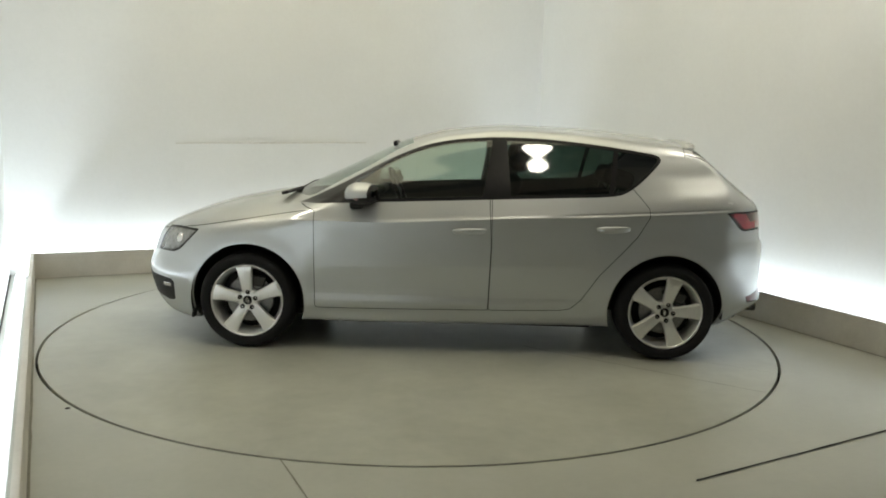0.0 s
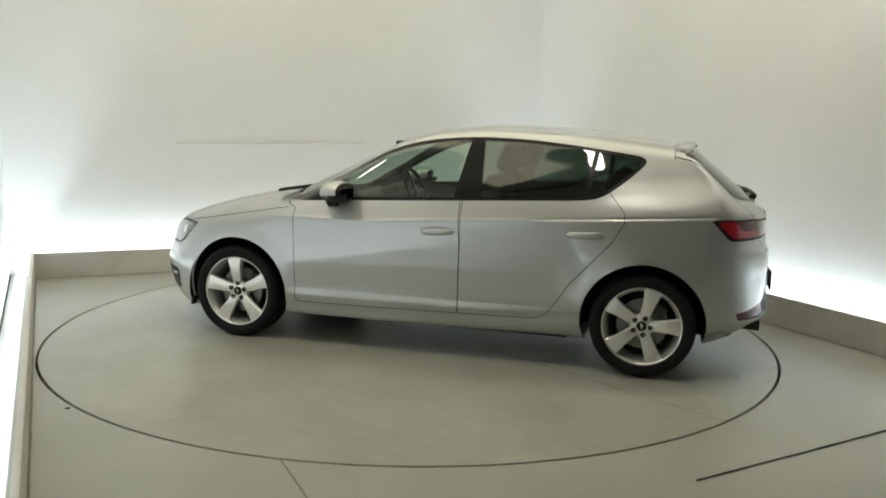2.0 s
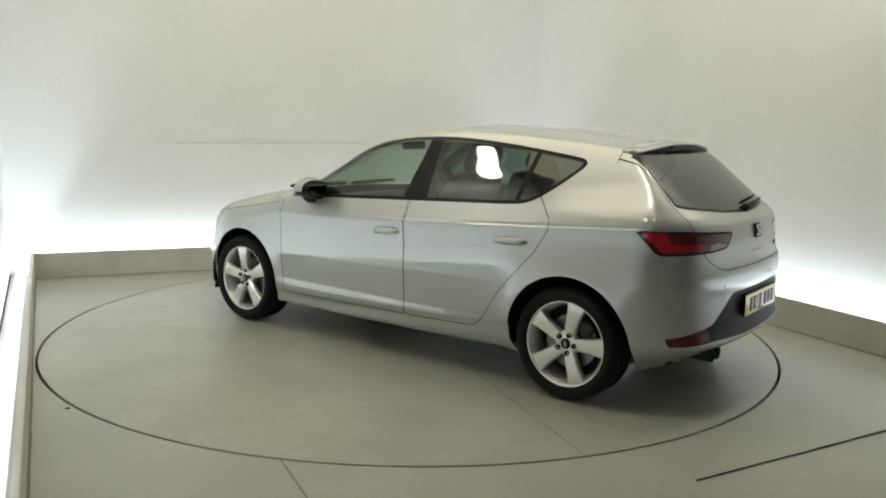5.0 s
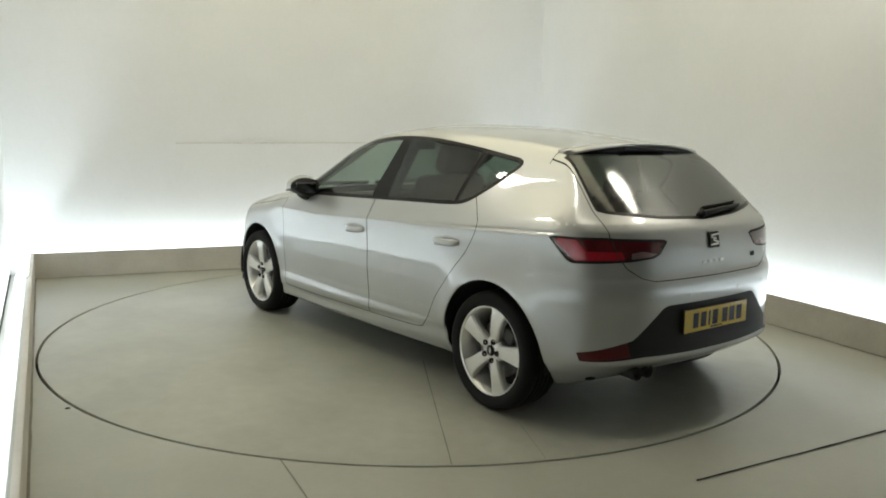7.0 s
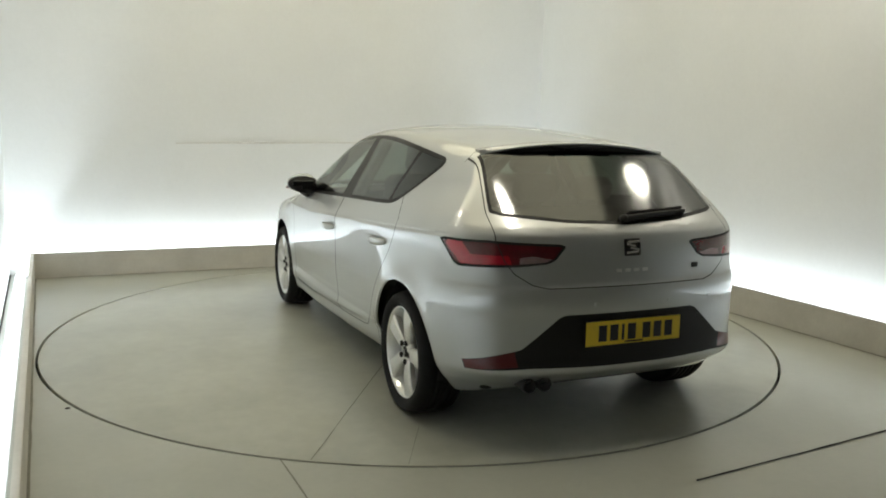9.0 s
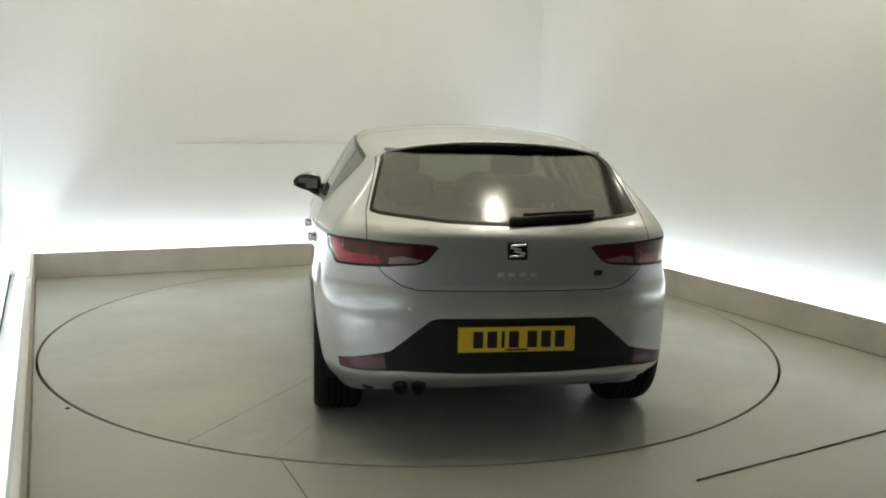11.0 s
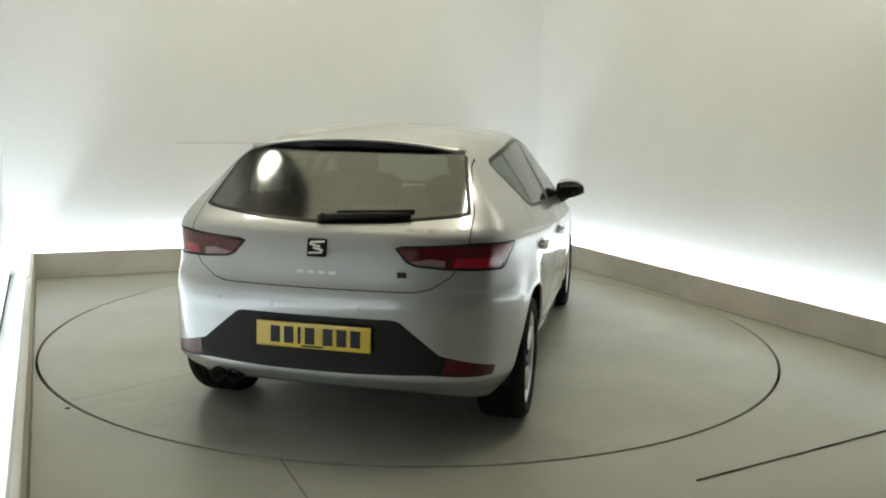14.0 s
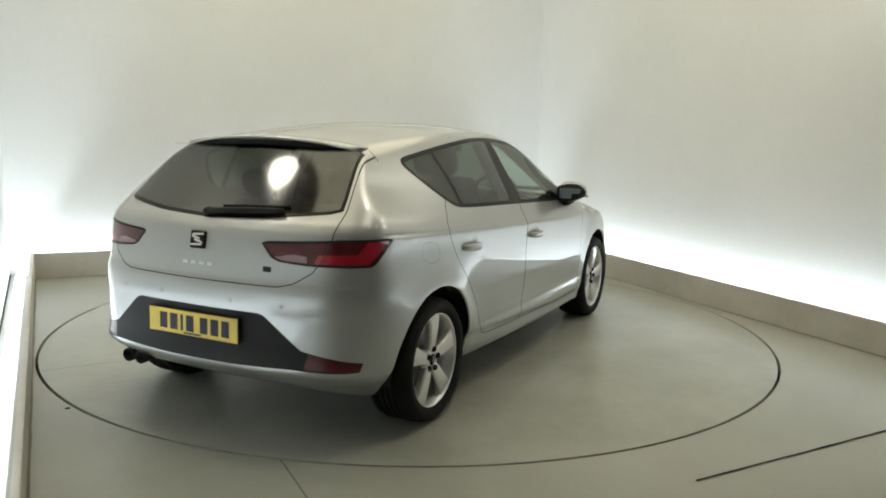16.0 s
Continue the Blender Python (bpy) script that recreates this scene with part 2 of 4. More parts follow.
# ---- the car's body surface ----
# Car frame: x forward, y to its left, z up, origin on the floor midway between the axles.
HUB_F, HUB_R, HUB_Z = 1.318, -1.318, 0.314
ARCH_R = 0.362


def curve(knots):
    """A smooth curve through a few knots (monotone cubic)."""
    k = np.array(sorted(knots), float)
    x, y = k[:, 0], k[:, 1]
    h = np.diff(x)
    d = np.diff(y) / h
    m = np.zeros(len(x))
    m[0], m[-1] = d[0], d[-1]
    for i in range(1, len(x) - 1):
        if d[i - 1] * d[i] > 0:
            w1, w2 = 2 * h[i] + h[i - 1], h[i] + 2 * h[i - 1]
            m[i] = (w1 + w2) / (w1 / d[i - 1] + w2 / d[i])

    def f(q):
        q = np.asarray(q, float)
        i = np.clip(np.searchsorted(x, q) - 1, 0, len(x) - 2)
        t = np.clip((q - x[i]) / h[i], -0.5, 1.5)
        lin = np.where(q < x[0], y[0] + m[0] * (q - x[0]), y[-1] + m[-1] * (q - x[-1]))
        cub = ((1 + 2 * t) * (1 - t) ** 2 * y[i] + t * (1 - t) ** 2 * h[i] * m[i] + t * t * (3 - 2 * t) * y[i + 1] + t * t * (t - 1) * h[i] * m[i + 1])
        return np.where((q < x[0]) | (q > x[-1]), lin, cub)
    return f


def smax(a, b, k):
    h = np.clip(0.5 + 0.5 * (a - b) / k, 0, 1)
    return b + (a - b) * h + k * h * (1 - h)


def smin(a, b, k):
    return -smax(-a, -b, k)


def step(a, b, q):
    t = np.clip((q - a) / (b - a), 0, 1)
    return t * t * (3 - 2 * t)


PLAN = curve([(2.2, .80), (1.8, .850), (1.3, .880), (.6, .893), (-.2, .892), (-1.0, .868), (-1.5, .832), (-1.9, .775), (-2.1, .735)])
SECTION = curve([(-.72, -.10), (-.64, -.052), (-.58, -.040), (-.545, -.022), (-.50, -.013), (-.46, -.009), (-.30, -.006), (-.10, -.003),
                 (-.006, .0), (.012, -.010), (.08, -.045), (.13, -.071), (.17, -.090), (.33, -.182), (.50, -.282), (.62, -.375)])
SECTION_END = curve([(-.74, -.13), (-.66, -.062), (-.58, -.032), (-.45, -.012), (-.30, -.005), (-.10, -.002), (-.006, .0), (.012, -.010), (.08, -.042), (.13, -.068),
                     (.17, -.088), (.33, -.182), (.50, -.282), (.62, -.375)])
FRONT = curve([(.12, 1.96), (.18, 2.05), (.24, 2.10), (.30, 2.130), (.45, 2.165), (.55, 2.13), (.62, 2.105), (.70, 2.07), (.80, 1.98), (1.0, 1.7)])
REAR = curve([(.18, -1.84), (.26, -1.912), (.31, -1.988), (.37, -2.055), (.44, -2.045), (.60, -2.042), (.66, -2.046), (.70, -2.045), (.735, -2.038),
              (.76, -2.024), (.90, -2.010), (.965, -1.992), (1.00, -1.960), (1.03, -1.920), (1.31, -1.575), (1.45, -1.39)])
HOOD = curve([(2.25, .60), (2.1, .69), (1.965, .764), (1.712, .862), (1.5, .914), (1.23, .957), (1.0, .966), (.6, .985), (-2.2, 1.0)])
ROOF = curve([(1.6, .70), (1.25, .915), (1.15, .965), (.717, 1.174), (.331, 1.350), (.069, 1.417), (-.334, 1.452), (-.735, 1.443), (-1.137, 1.410),
              (-1.458, 1.372), (-1.6, 1.350), (-2.0, 1.28)])


def crease(x):
    """Height of the shoulder line along the car."""
    return .838 + .056 * np.maximum(0, .42 - x)


FLARE_LOW, FLARE_HIGH = .330, .374


def flank_line(x):
    """Height of the lower pressed line in the doors."""
    return .545 + .028 * (.85 - x)


def body(x, y, z):
    """Signed field of the whole body, negative inside (y from the centre outwards)."""
    zeta = z - crease(x)
    end = np.maximum(step(-1.0, -1.5, x), step(.70, 1.40, x))
    s = PLAN(x) + SECTION(zeta) * (1 - end) + SECTION_END(zeta) * end
    for hx, amount in ((HUB_F, .009), (HUB_R, .012)):
        r = np.hypot(x - hx, z - HUB_Z)
        s = s + amount * np.exp(-((r - ARCH_R) / .06) ** 2) * step(-.15, .05, z - HUB_Z + .12)
    # lower pressing of the doors: leans in below one line, flares out again above the sill
    lean = np.clip((flank_line(x) - z) / .15, 0, 1)
    flare = np.clip((z - FLARE_LOW) / (FLARE_HIGH - FLARE_LOW), 0, 1)
    s = s - .014 * np.minimum(lean, flare) * step(1.02, .84, x) * step(-.95, -.68, x)
    # pressed line above the rear wheel, fading out in the rear door
    s = s - .007 * np.exp(-(zeta / .007) ** 2) * step(-.45, -.85, x) * step(-1.80, -1.66, x)
    s = s - .062 * step(-.85, -1.55, x) * step(.02, .24, zeta) - .030 * step(-.6, -1.4, x) * step(.22, .5, zeta)
    s = s + (.030 * step(-.80, -1.25, x) + .012 * step(-1.4, -1.75, x)) * step(.90, .62, z)
    side = y - s
    yy = np.abs(y)
    rear = (REAR(z) + .075 * (yy / .75) ** 2 + .16 * (yy / .80) ** 6 - x) * np.where(z > 1.0, .72, 1.0)
    front = x - (FRONT(z) - .09 * (yy / .75) ** 2 - .30 * (yy / .82) ** 4)
    edge = step(.65, 1.25, x)
    hood = (z - (HOOD(x) - .045 * (yy / .75) ** 2 * edge - .05 * (yy / .80) ** 6 * edge)) * .93
    sweep = .10 * (yy / .65) ** 2 * step(-.1, .7, x)
    roof = (z - (ROOF(x + sweep) - .055 * (yy / .60) ** 2)) * .9
    roof = np.maximum(roof, x - 1.30)
    low = smax(front, hood, .05)
    top = smin(low, roof, .012)
    f = smax(side, top, .055)
    f = smax(f, rear, .10 * np.clip((1.15 - z) / .3, .25, 1))
    # underside, rising towards both ends
    under = (.185 + .10 * step(-1.55, -2.05, x) - .022 * step(1.50, 1.72, x)) - z
    return smax(f, under, .03)


def surface(h):
    """Surface net of the body's left half."""
    ax = [np.arange(-2.16, 2.24, h), np.arange(-2.5 * h, .96, h), np.arange(.12, 1.49, h)]
    X, Y, Z = np.meshgrid(*ax, indexing="ij")
    F = body(X, Y, Z)
    n = np.array(F.shape)
    inside = F < 0
    num = np.zeros(n - 1)
    acc = np.zeros((*(n - 1), 3))
    corner = [(i, j, k) for i in (0, 1) for j in (0, 1) for k in (0, 1)]

    def sub(A, o):
        return A[o[0]:n[0] - 1 + o[0], o[1]:n[1] - 1 + o[1], o[2]:n[2] - 1 + o[2]]
    for a in corner:
        for d in range(3):
            if a[d]:
                continue
            b = tuple(a[i] + (i == d) for i in range(3))
            fa, fb = sub(F, a), sub(F, b)
            cross = (fa < 0) != (fb < 0)
            t = np.where(cross, fa / np.where(cross, fa - fb, 1), 0)
            num += cross
            for i in range(3):
                acc[..., i] += cross * (a[i] + (t if i == d else 0))
    live = num > 0
    ids = np.full(num.shape, -1)
    ids[live] = np.arange(live.sum())
    cell = np.argwhere(live)
    V = np.stack([ax[i][0] + h * (cell[:, i] + acc[live][:, i] / num[live]) for i in range(3)], 1)
    quads = []
    for d in range(3):
        e1, e2 = (d + 1) % 3, (d + 2) % 3
        lo = [slice(None)] * 3
        hi = [slice(None)] * 3
        lo[d], hi[d] = slice(0, -1), slice(1, None)
        A, B = inside[tuple(lo)], inside[tuple(hi)]
        c = np.argwhere(A != B)
        c = c[(c[:, e1] > 0) & (c[:, e2] > 0) & (c[:, e1] < n[e1] - 1) & (c[:, e2] < n[e2] - 1)]
        q = []
        for o1, o2 in ((-1, -1), (0, -1), (0, 0), (-1, 0)):
            g = c.copy()
            g[:, e1] += o1
            g[:, e2] += o2
            q.append(ids[g[:, 0], g[:, 1], g[:, 2]])
        q = np.stack(q, 1)
        flip = ~A[c[:, 0], c[:, 1], c[:, 2]]
        q[flip] = q[flip][:, ::-1]
        quads.append(q)
    Q = np.concatenate(quads)
    for _ in range(4):
        g, f = gradient(V)
        V = V - g * (f / np.maximum((g ** 2).sum(1), .2))[:, None] * .9
    T = np.concatenate([Q[:, [0, 1, 2]], Q[:, [0, 2, 3]]])
    return V, T


def gradient(V):
    e = 1.5e-3
    g = np.stack([(body(*(V + np.eye(3)[i] * e).T) - body(*(V - np.eye(3)[i] * e).T)) / (2 * e) for i in range(3)], 1)
    return g, body(*V.T)


def cut(V, T, field):
    """Splits triangles along field = 0, so that the line becomes a chain of edges."""
    g = field(V)
    g = np.where(np.abs(g) < 2e-4, 0.0, g)
    s = np.sign(g)
    ts = s[T]
    mixed = (ts.max(1) > 0) & (ts.min(1) < 0)
    keep, M = T[~mixed], T[mixed]
    if not len(M):
        return V, T
    edges = np.concatenate([M[:, [0, 1]], M[:, [1, 2]], M[:, [2, 0]]])
    edges = edges[s[edges[:, 0]] * s[edges[:, 1]] < 0]
    edges = np.unique(np.sort(edges, 1), axis=0)
    t = g[edges[:, 0]] / (g[edges[:, 0]] - g[edges[:, 1]])
    P = V[edges[:, 0]] * (1 - t)[:, None] + V[edges[:, 1]] * t[:, None]
    index = {(int(a), int(b)): len(V) + i for i, (a, b) in enumerate(edges)}
    out = []
    for a, b, c in M.tolist():
        ring = []
        for p, q in ((a, b), (b, c), (c, a)):
            ring.append(p)
            if s[p] * s[q] < 0:
                ring.append(index[(min(p, q), max(p, q))])
        zero = [i for i, v in enumerate(ring) if v >= len(V) or s[v] == 0]
        i, j = zero[0], zero[1]
        for chain in (ring[i:j + 1], ring[j:] + ring[:i + 1]):
            for k in range(1, len(chain) - 1):
                out.append((chain[0], chain[k], chain[k + 1]))
    return np.concatenate([V, P]), np.concatenate([keep, np.array(out, int)])


def polygon(points, rounds=0):
    """Signed distance to a closed outline in a plane, negative inside; corners cut smooth by rounds."""
    p = np.array(points, float)
    for _ in range(rounds):
        q = np.roll(p, -1, 0)
        p = np.stack([p * .75 + q * .25, p * .25 + q * .75], 1).reshape(-1, 2)
    a, b = p, np.roll(p, -1, 0)

    def f(u, v):
        best = np.full(u.shape, 1e9)
        odd = np.zeros(u.shape, bool)
        for (ax, ay), (bx, by) in zip(a, b):
            dx, dy = bx - ax, by - ay
            t = np.clip(((u - ax) * dx + (v - ay) * dy) / (dx * dx + dy * dy), 0, 1)
            best = np.minimum(best, (u - ax - t * dx) ** 2 + (v - ay - t * dy) ** 2)
            if ay != by:
                odd ^= ((ay > v) != (by > v)) & (u < (v - ay) * dx / (by - ay if by != ay else 1) + ax)
        return np.where(odd, -1, 1) * np.sqrt(best)
    return f


# outlines seen from the side (x, z)
P_DLO = polygon([(1.060, .922), (1.035, .9265), (1.0, .929), (.60, .950), (.2, .968), (-.21, .988), (-.60, 1.006), (-.90, 1.018), (-1.02, 1.030), (-1.11, 1.082), (-1.21, 1.165), (-1.315, 1.272),
                 (-1.13, 1.302), (-.88, 1.337), (-.52, 1.370), (-.165, 1.372), (.157, 1.335), (.409, 1.241), (.70, 1.078), (1.0, .932)], 2)
P_DOOR_F = polygon([(.895, .895), (.893, .60), (.890, .29), (.87, .278), (-.19, .290), (-.205, .30), (-.215, .70), (-.20, 1.0), (-.25, 1.50), (1.0, 1.5), (1.02, .93)])
P_DOOR_R = polygon([(-.213, 1.2), (-.218, .70), (-.208, .30), (-.22, .290), (-.66, .300), (-.725, .312), (-.79, .375), (-.89, .530), (-1.12, .785), (-1.19, .905), (-1.185, .96), (-1.067, 1.10), (-1.05, 1.3)])
P_LIGHT = polygon([(1.985, .585), (1.955, .66), (1.90, .742), (1.80, .753), (1.645, .749), (1.70, .69), (1.78, .615), (1.83, .592)])
P_FOG = polygon([(2.3, .435), (1.85, .415), (1.825, .395), (1.828, .275), (1.88, .262), (2.3, .32)])
P_FLAP = polygon([(-1.285, .79), (-1.44, .80), (-1.455, .90), (-1.30, .89)], 1)
# outlines seen from behind (y, z)
P_GLASS = polygon([(-1.0, 1.008), (0, 1.008), (.30, 1.020), (.585, 1.048), (.628, 1.060), (.615, 1.11), (.552, 1.310), (.52, 1.352), (-1.0, 1.362)])
P_HATCH = polygon([(-1.0, .737), (.43, .741), (.50, .757), (.575, .805), (.615, .86), (.645, .95), (.642, 1.06), (.564, 1.32), (.555, 1.60), (-1.0, 1.6)])
P_LAMP = polygon([(.352, .922), (.40, .866), (.44, .850), (.60, .838), (.98, .828), (1.02, .840), (1.14, .938), (1.10, .946), (.8, .948), (.38, .932)])
P_BLACK = polygon([(-1.0, .622), (.345, .620), (.375, .610), (.545, .470), (.765, .410), (.755, .370), (.70, .372), (.50, .386), (.2, .378), (-1.0, .376)])
P_CLEAR = polygon([(.425, .868), (.455, .856), (.598, .848), (.598, .876), (.52, .884)])
P_BRIGHT = polygon([(.64, .847), (.97, .839), (1.09, .922), (1.08, .938), (.96, .936), (.90, .885), (.66, .884)])
P_REFLECT = polygon([(.575, .460), (.763, .409), (.753, .372), (.56, .392)])


def side_view(P):
    return lambda V: P(V[:, 0], V[:, 2])


def rear_view(P):
    return lambda V: P(V[:, 1], V[:, 2])


def lamp_view(V):
    return P_LAMP(V[:, 1] + np.maximum(0, V[:, 0] + 2.0), V[:, 2])


def clear_view(V):
    return P_CLEAR(V[:, 1] + np.maximum(0, V[:, 0] + 2.0), V[:, 2])


def bright_view(V):
    return P_BRIGHT(V[:, 1] + np.maximum(0, V[:, 0] + 2.0), V[:, 2])


def line(x0, z0, x1, z1):
    n = math.hypot(x1 - x0, z1 - z0)
    return lambda V: ((V[:, 0] - x0) * (z1 - z0) - (V[:, 2] - z0) * (x1 - x0)) / n


def arch(V):
    return np.minimum(np.hypot(V[:, 0] - HUB_F, V[:, 2] - HUB_Z), np.hypot(V[:, 0] - HUB_R, V[:, 2] - HUB_Z)) - ARCH_R


GAP = .0044
dlo, door_f, door_r, flap = side_view(P_DLO), side_view(P_DOOR_F), side_view(P_DOOR_R), side_view(P_FLAP)
headlight, fog = side_view(P_LIGHT), side_view(P_FOG)
rear_glass, hatch, black, reflect = rear_view(P_GLASS), rear_view(P_HATCH), rear_view(P_BLACK), rear_view(P_REFLECT)
b_front, b_rear = line(-.150, .98, -.215, 1.36), line(-.335, .98, -.30, 1.36)
sail = line(.70, .93, .64, 1.12)
divider_f, divider_r = line(-.935, 1.02, -.985, 1.34), line(-.965, 1.02, -1.015, 1.34)
roof_front = line(-1.445, 1.0, -1.440, 1.5)
bonnet_edge = line(2.3, .66, .94, .895)
bumper_f = line(2.3, .50, 1.62, .70)
bumper_r = line(-1.60, .55, -1.86, .85)


def screen_view(V):
    """Outline of the windscreen: between the front pillars, from the scuttle to the roof's front edge."""
    edge = np.abs(V[:, 1]) - (.435 + .42 * (1.36 - V[:, 2]))
    low = (1.17 - .24 * (V[:, 1] / .65) ** 2) - V[:, 0]
    return np.maximum(np.maximum(edge, -low), V[:, 2] - (1.348 - .05 * (V[:, 1] / .6) ** 2))


def shift(field, d):
    return lambda V: field(V) - d


def split_body():
    """All panels of the left half: name -> triangles."""
    V, T = surface(.0155)
    lines = [lambda V: V[:, 1], arch, dlo, shift(dlo, -.020), b_front, b_rear, sail, divider_f, divider_r, screen_view]
    for f in (door_f, door_r, bonnet_edge, hatch, bumper_r, headlight, lamp_view, roof_front):
        lines += [shift(f, -GAP / 2), shift(f, GAP / 2)]
    lines += [rear_glass, shift(rear_glass, -.014), black, reflect, shift(lamp_view, -.009), clear_view, bright_view, shift(headlight, -.011), bumper_f, fog, flap, shift(flap, -.0018)]
    fold = lambda V: np.where(V[:, 1] > .4, V[:, 2] - crease(V[:, 0]), 1.0)
    for d in (-.016, -.008, 0.0, .008, .016):
        V, T = cut(V, T, shift(fold, d))
    low_fold = lambda h: lambda V: np.where((V[:, 1] > .4) & (V[:, 0] < 1.0) & (V[:, 0] > -.93), V[:, 2] - h(V[:, 0]), 1.0)
    for h in (flank_line, lambda x: FLARE_LOW, lambda x: FLARE_HIGH):
        V, T = cut(V, T, low_fold(h))
    g, f = gradient(V)
    move = g * (f / np.maximum((g ** 2).sum(1), .2))[:, None]
    V = V - np.where(np.abs(V[:, 1:2]) < 1e-3, move * [1, 0, 1], move)
    for f in lines:
        V, T = cut(V, T, f)
    C = V[T].mean(1)
    ok = (C[:, 1] > 0) & (arch(C) > 0)
    T, C = T[ok], C[ok]
    x, y, z = C.T
    name = np.full(len(T), "side_panel", dtype=object)
    on_side = y > .40
    behind = x < -1.38
    d = dlo(C)
    upper = z > np.where(x > .9, 2.0, .99)
    # centre panels
    name[(x > .94) & (bonnet_edge(C) > 0)] = "bonnet"
    name[(z > 1.2) & (x > -1.443) & ~((d < 0) & on_side)] = "roof_panel"
    name[(x > 1.55) & (bumper_f(C) < 0)] = "front_bumper"
    name[behind & (bumper_r(C) < 0)] = "rear_bumper"
    name[(z < .29) & (x < .93) & (x > -.94)] = "sill"
    # doors
    name[on_side & (door_f(C) < 0) & (d > 0) & (z < 1.0) & (x < .93)] = "front_door"
    name[on_side & (door_r(C) < 0) & (d > 0) & (z < 1.11)] = "rear_door"
    # roof and pillars stay one pressing with the side
    name[(name == "roof_panel")] = "side_panel"
    name[behind & (hatch(C) < 0) & (x < -1.443)] = "tailgate"
    # shut lines
    seam = np.zeros(len(T), bool)
    low_side = on_side & (d > 0)
    seam |= low_side & (np.abs(door_f(C)) < GAP / 2) & (z < 1.0) & (x < 1.0)
    seam |= low_side & (np.abs(door_r(C)) < GAP / 2) & (z < 1.12)
    seam |= (x > .955) & (np.abs(bonnet_edge(C)) < GAP / 2)
    seam |= behind & (x < -1.443) & (np.abs(hatch(C)) < GAP / 2)
    seam |= (np.abs(roof_front(C)) < GAP / 2) & (z > 1.25) & (hatch(C) < .01)
    name[seam] = "shut_line"
    # fittings set into the panels
    inlay = behind & (x < -1.5)
    name[inlay & (black(C) < 0) & (x < -1.75)] = "diffuser_panel"
    name[inlay & (reflect(C) < 0) & (x < -1.75)] = "reflector"
    g = inlay & (rear_glass(C) < 0)
    name[g] = "rear_window_border"
    name[inlay & (rear_glass(C) < -.014)] = "rear_window"
    lv = lamp_view(C)
    lamp_zone = (x < -1.55) & (z > .8) & (z < .97)
    name[lamp_zone & (lv < GAP / 2)] = "shut_line"
    name[lamp_zone & (lv < -GAP / 2)] = "tail_light_rim"
    name[lamp_zone & (lv < -.009)] = "tail_light"
    name[lamp_zone & (clear_view(C) < 0)] = "reversing_lens"
    name[lamp_zone & (bright_view(C) < 0)] = "brake_lens"
    name[lamp_zone & (lv < -GAP / 2) & (np.abs(hatch(C)) < GAP / 2)] = "shut_line"
    hl = headlight(C)
    name[(x > 1.5) & (hl < GAP / 2) & (y > .35)] = "shut_line"
    name[(x > 1.5) & (hl < -GAP / 2) & (y > .35)] = "headlight_rim"
    name[(x > 1.5) & (hl < -.011) & (y > .35)] = "headlight"
    name[(x > 1.8) & (fog(C) < 0) & (y > .3)] = "fog_grille"
    # glazing
    g = on_side & (d < 0) & (x > -1.36) & (x < 1.10)
    name[g] = "window_trim"
    g = g & (d < -.020)
    name[g & (b_front(C) > 0) & (sail(C) < 0)] = "front_side_window"
    name[g & (b_rear(C) < 0) & (divider_f(C) > 0)] = "rear_side_window"
    name[g & (divider_r(C) < 0)] = "quarter_window"
    w = (screen_view(C) < 0) & (x > .1) & (z > .9) & ~(on_side & (d < .012))
    name[w] = "windscreen"
    fl = flap(C)
    name[(name == "side_panel") & (fl < 0) & (fl > -.0018) & (y > .3)] = "flap_line"
    name[(name == "side_panel") & (fl < -.0018) & (y > .3)] = "fuel_flap"
    return V, T, name

# ---- the car ----
M_PAINT = material("silver_metallic_paint", (0.50, 0.520, 0.53), 0.36, 0.58, coat=1.0, grain=0.04, grain_scale=900, stain=0.02, stain_scale=3, coat_rough=0.015)
M_BLACKPLASTIC = material("black_textured_plastic", (0.014, 0.014, 0.015), 0.55, grain=0.2, grain_scale=300, bump=0.2, bump_scale=600, spec=0.3)
M_GLOSSBLACK = material("gloss_black_trim", (0.012, 0.012, 0.013), 0.30, spec=0.15, grain=0.1, grain_scale=20)
# dim hall's reflection put into the mirror's colour by darkening it
M_MIRROR = material("mirror_dark_reflection", (0.12, 0.13, 0.14), 0.06, 1.0, grain=0.02)
M_RUBBER = material("tyre_rubber", (0.010, 0.010, 0.011), 0.75, spec=0.25, grain=0.25, grain_scale=60, bump=0.3, bump_scale=150)
M_ALLOY = material("silver_alloy", (0.78, 0.78, 0.77), 0.30, 0.70, coat=0.6, grain=0.04, grain_scale=120)
M_CHROME = material("chrome", (0.80, 0.80, 0.80), 0.22, 0.8, grain=0.03)
# near-black steel: shade under the bumper put into the colour; also the dark badge
M_PIPE = material("darkened_steel", (0.03, 0.03, 0.03), 0.6, 0.3, grain=0.3, grain_scale=60)
M_DISCBRAKE = material("brake_steel", (0.25, 0.25, 0.25), 0.4, 0.9, grain=0.2, grain_scale=80)
M_CABIN = material("dark_cabin_cloth", (0.055, 0.052, 0.050), 0.85, grain=0.3, grain_scale=200, bump=0.2)
M_CABIN_TRIM = material("dark_cabin_plastic", (0.05, 0.05, 0.05), 0.6, grain=0.2, grain_scale=90)
M_LINING = material("grey_headlining", (0.42, 0.41, 0.38), 0.9, grain=0.1, grain_scale=120)
M_PLATE = material("yellow_plate", (0.78, 0.56, 0.03), 0.35, coat=0.4, grain=0.04, grain_scale=70)
M_PRINT = material("black_print", (0.012, 0.012, 0.012), 0.5, grain=0.1)
M_SHUT = material("shut_line_dark", (0.012, 0.012, 0.012), 0.8, grain=0.1)
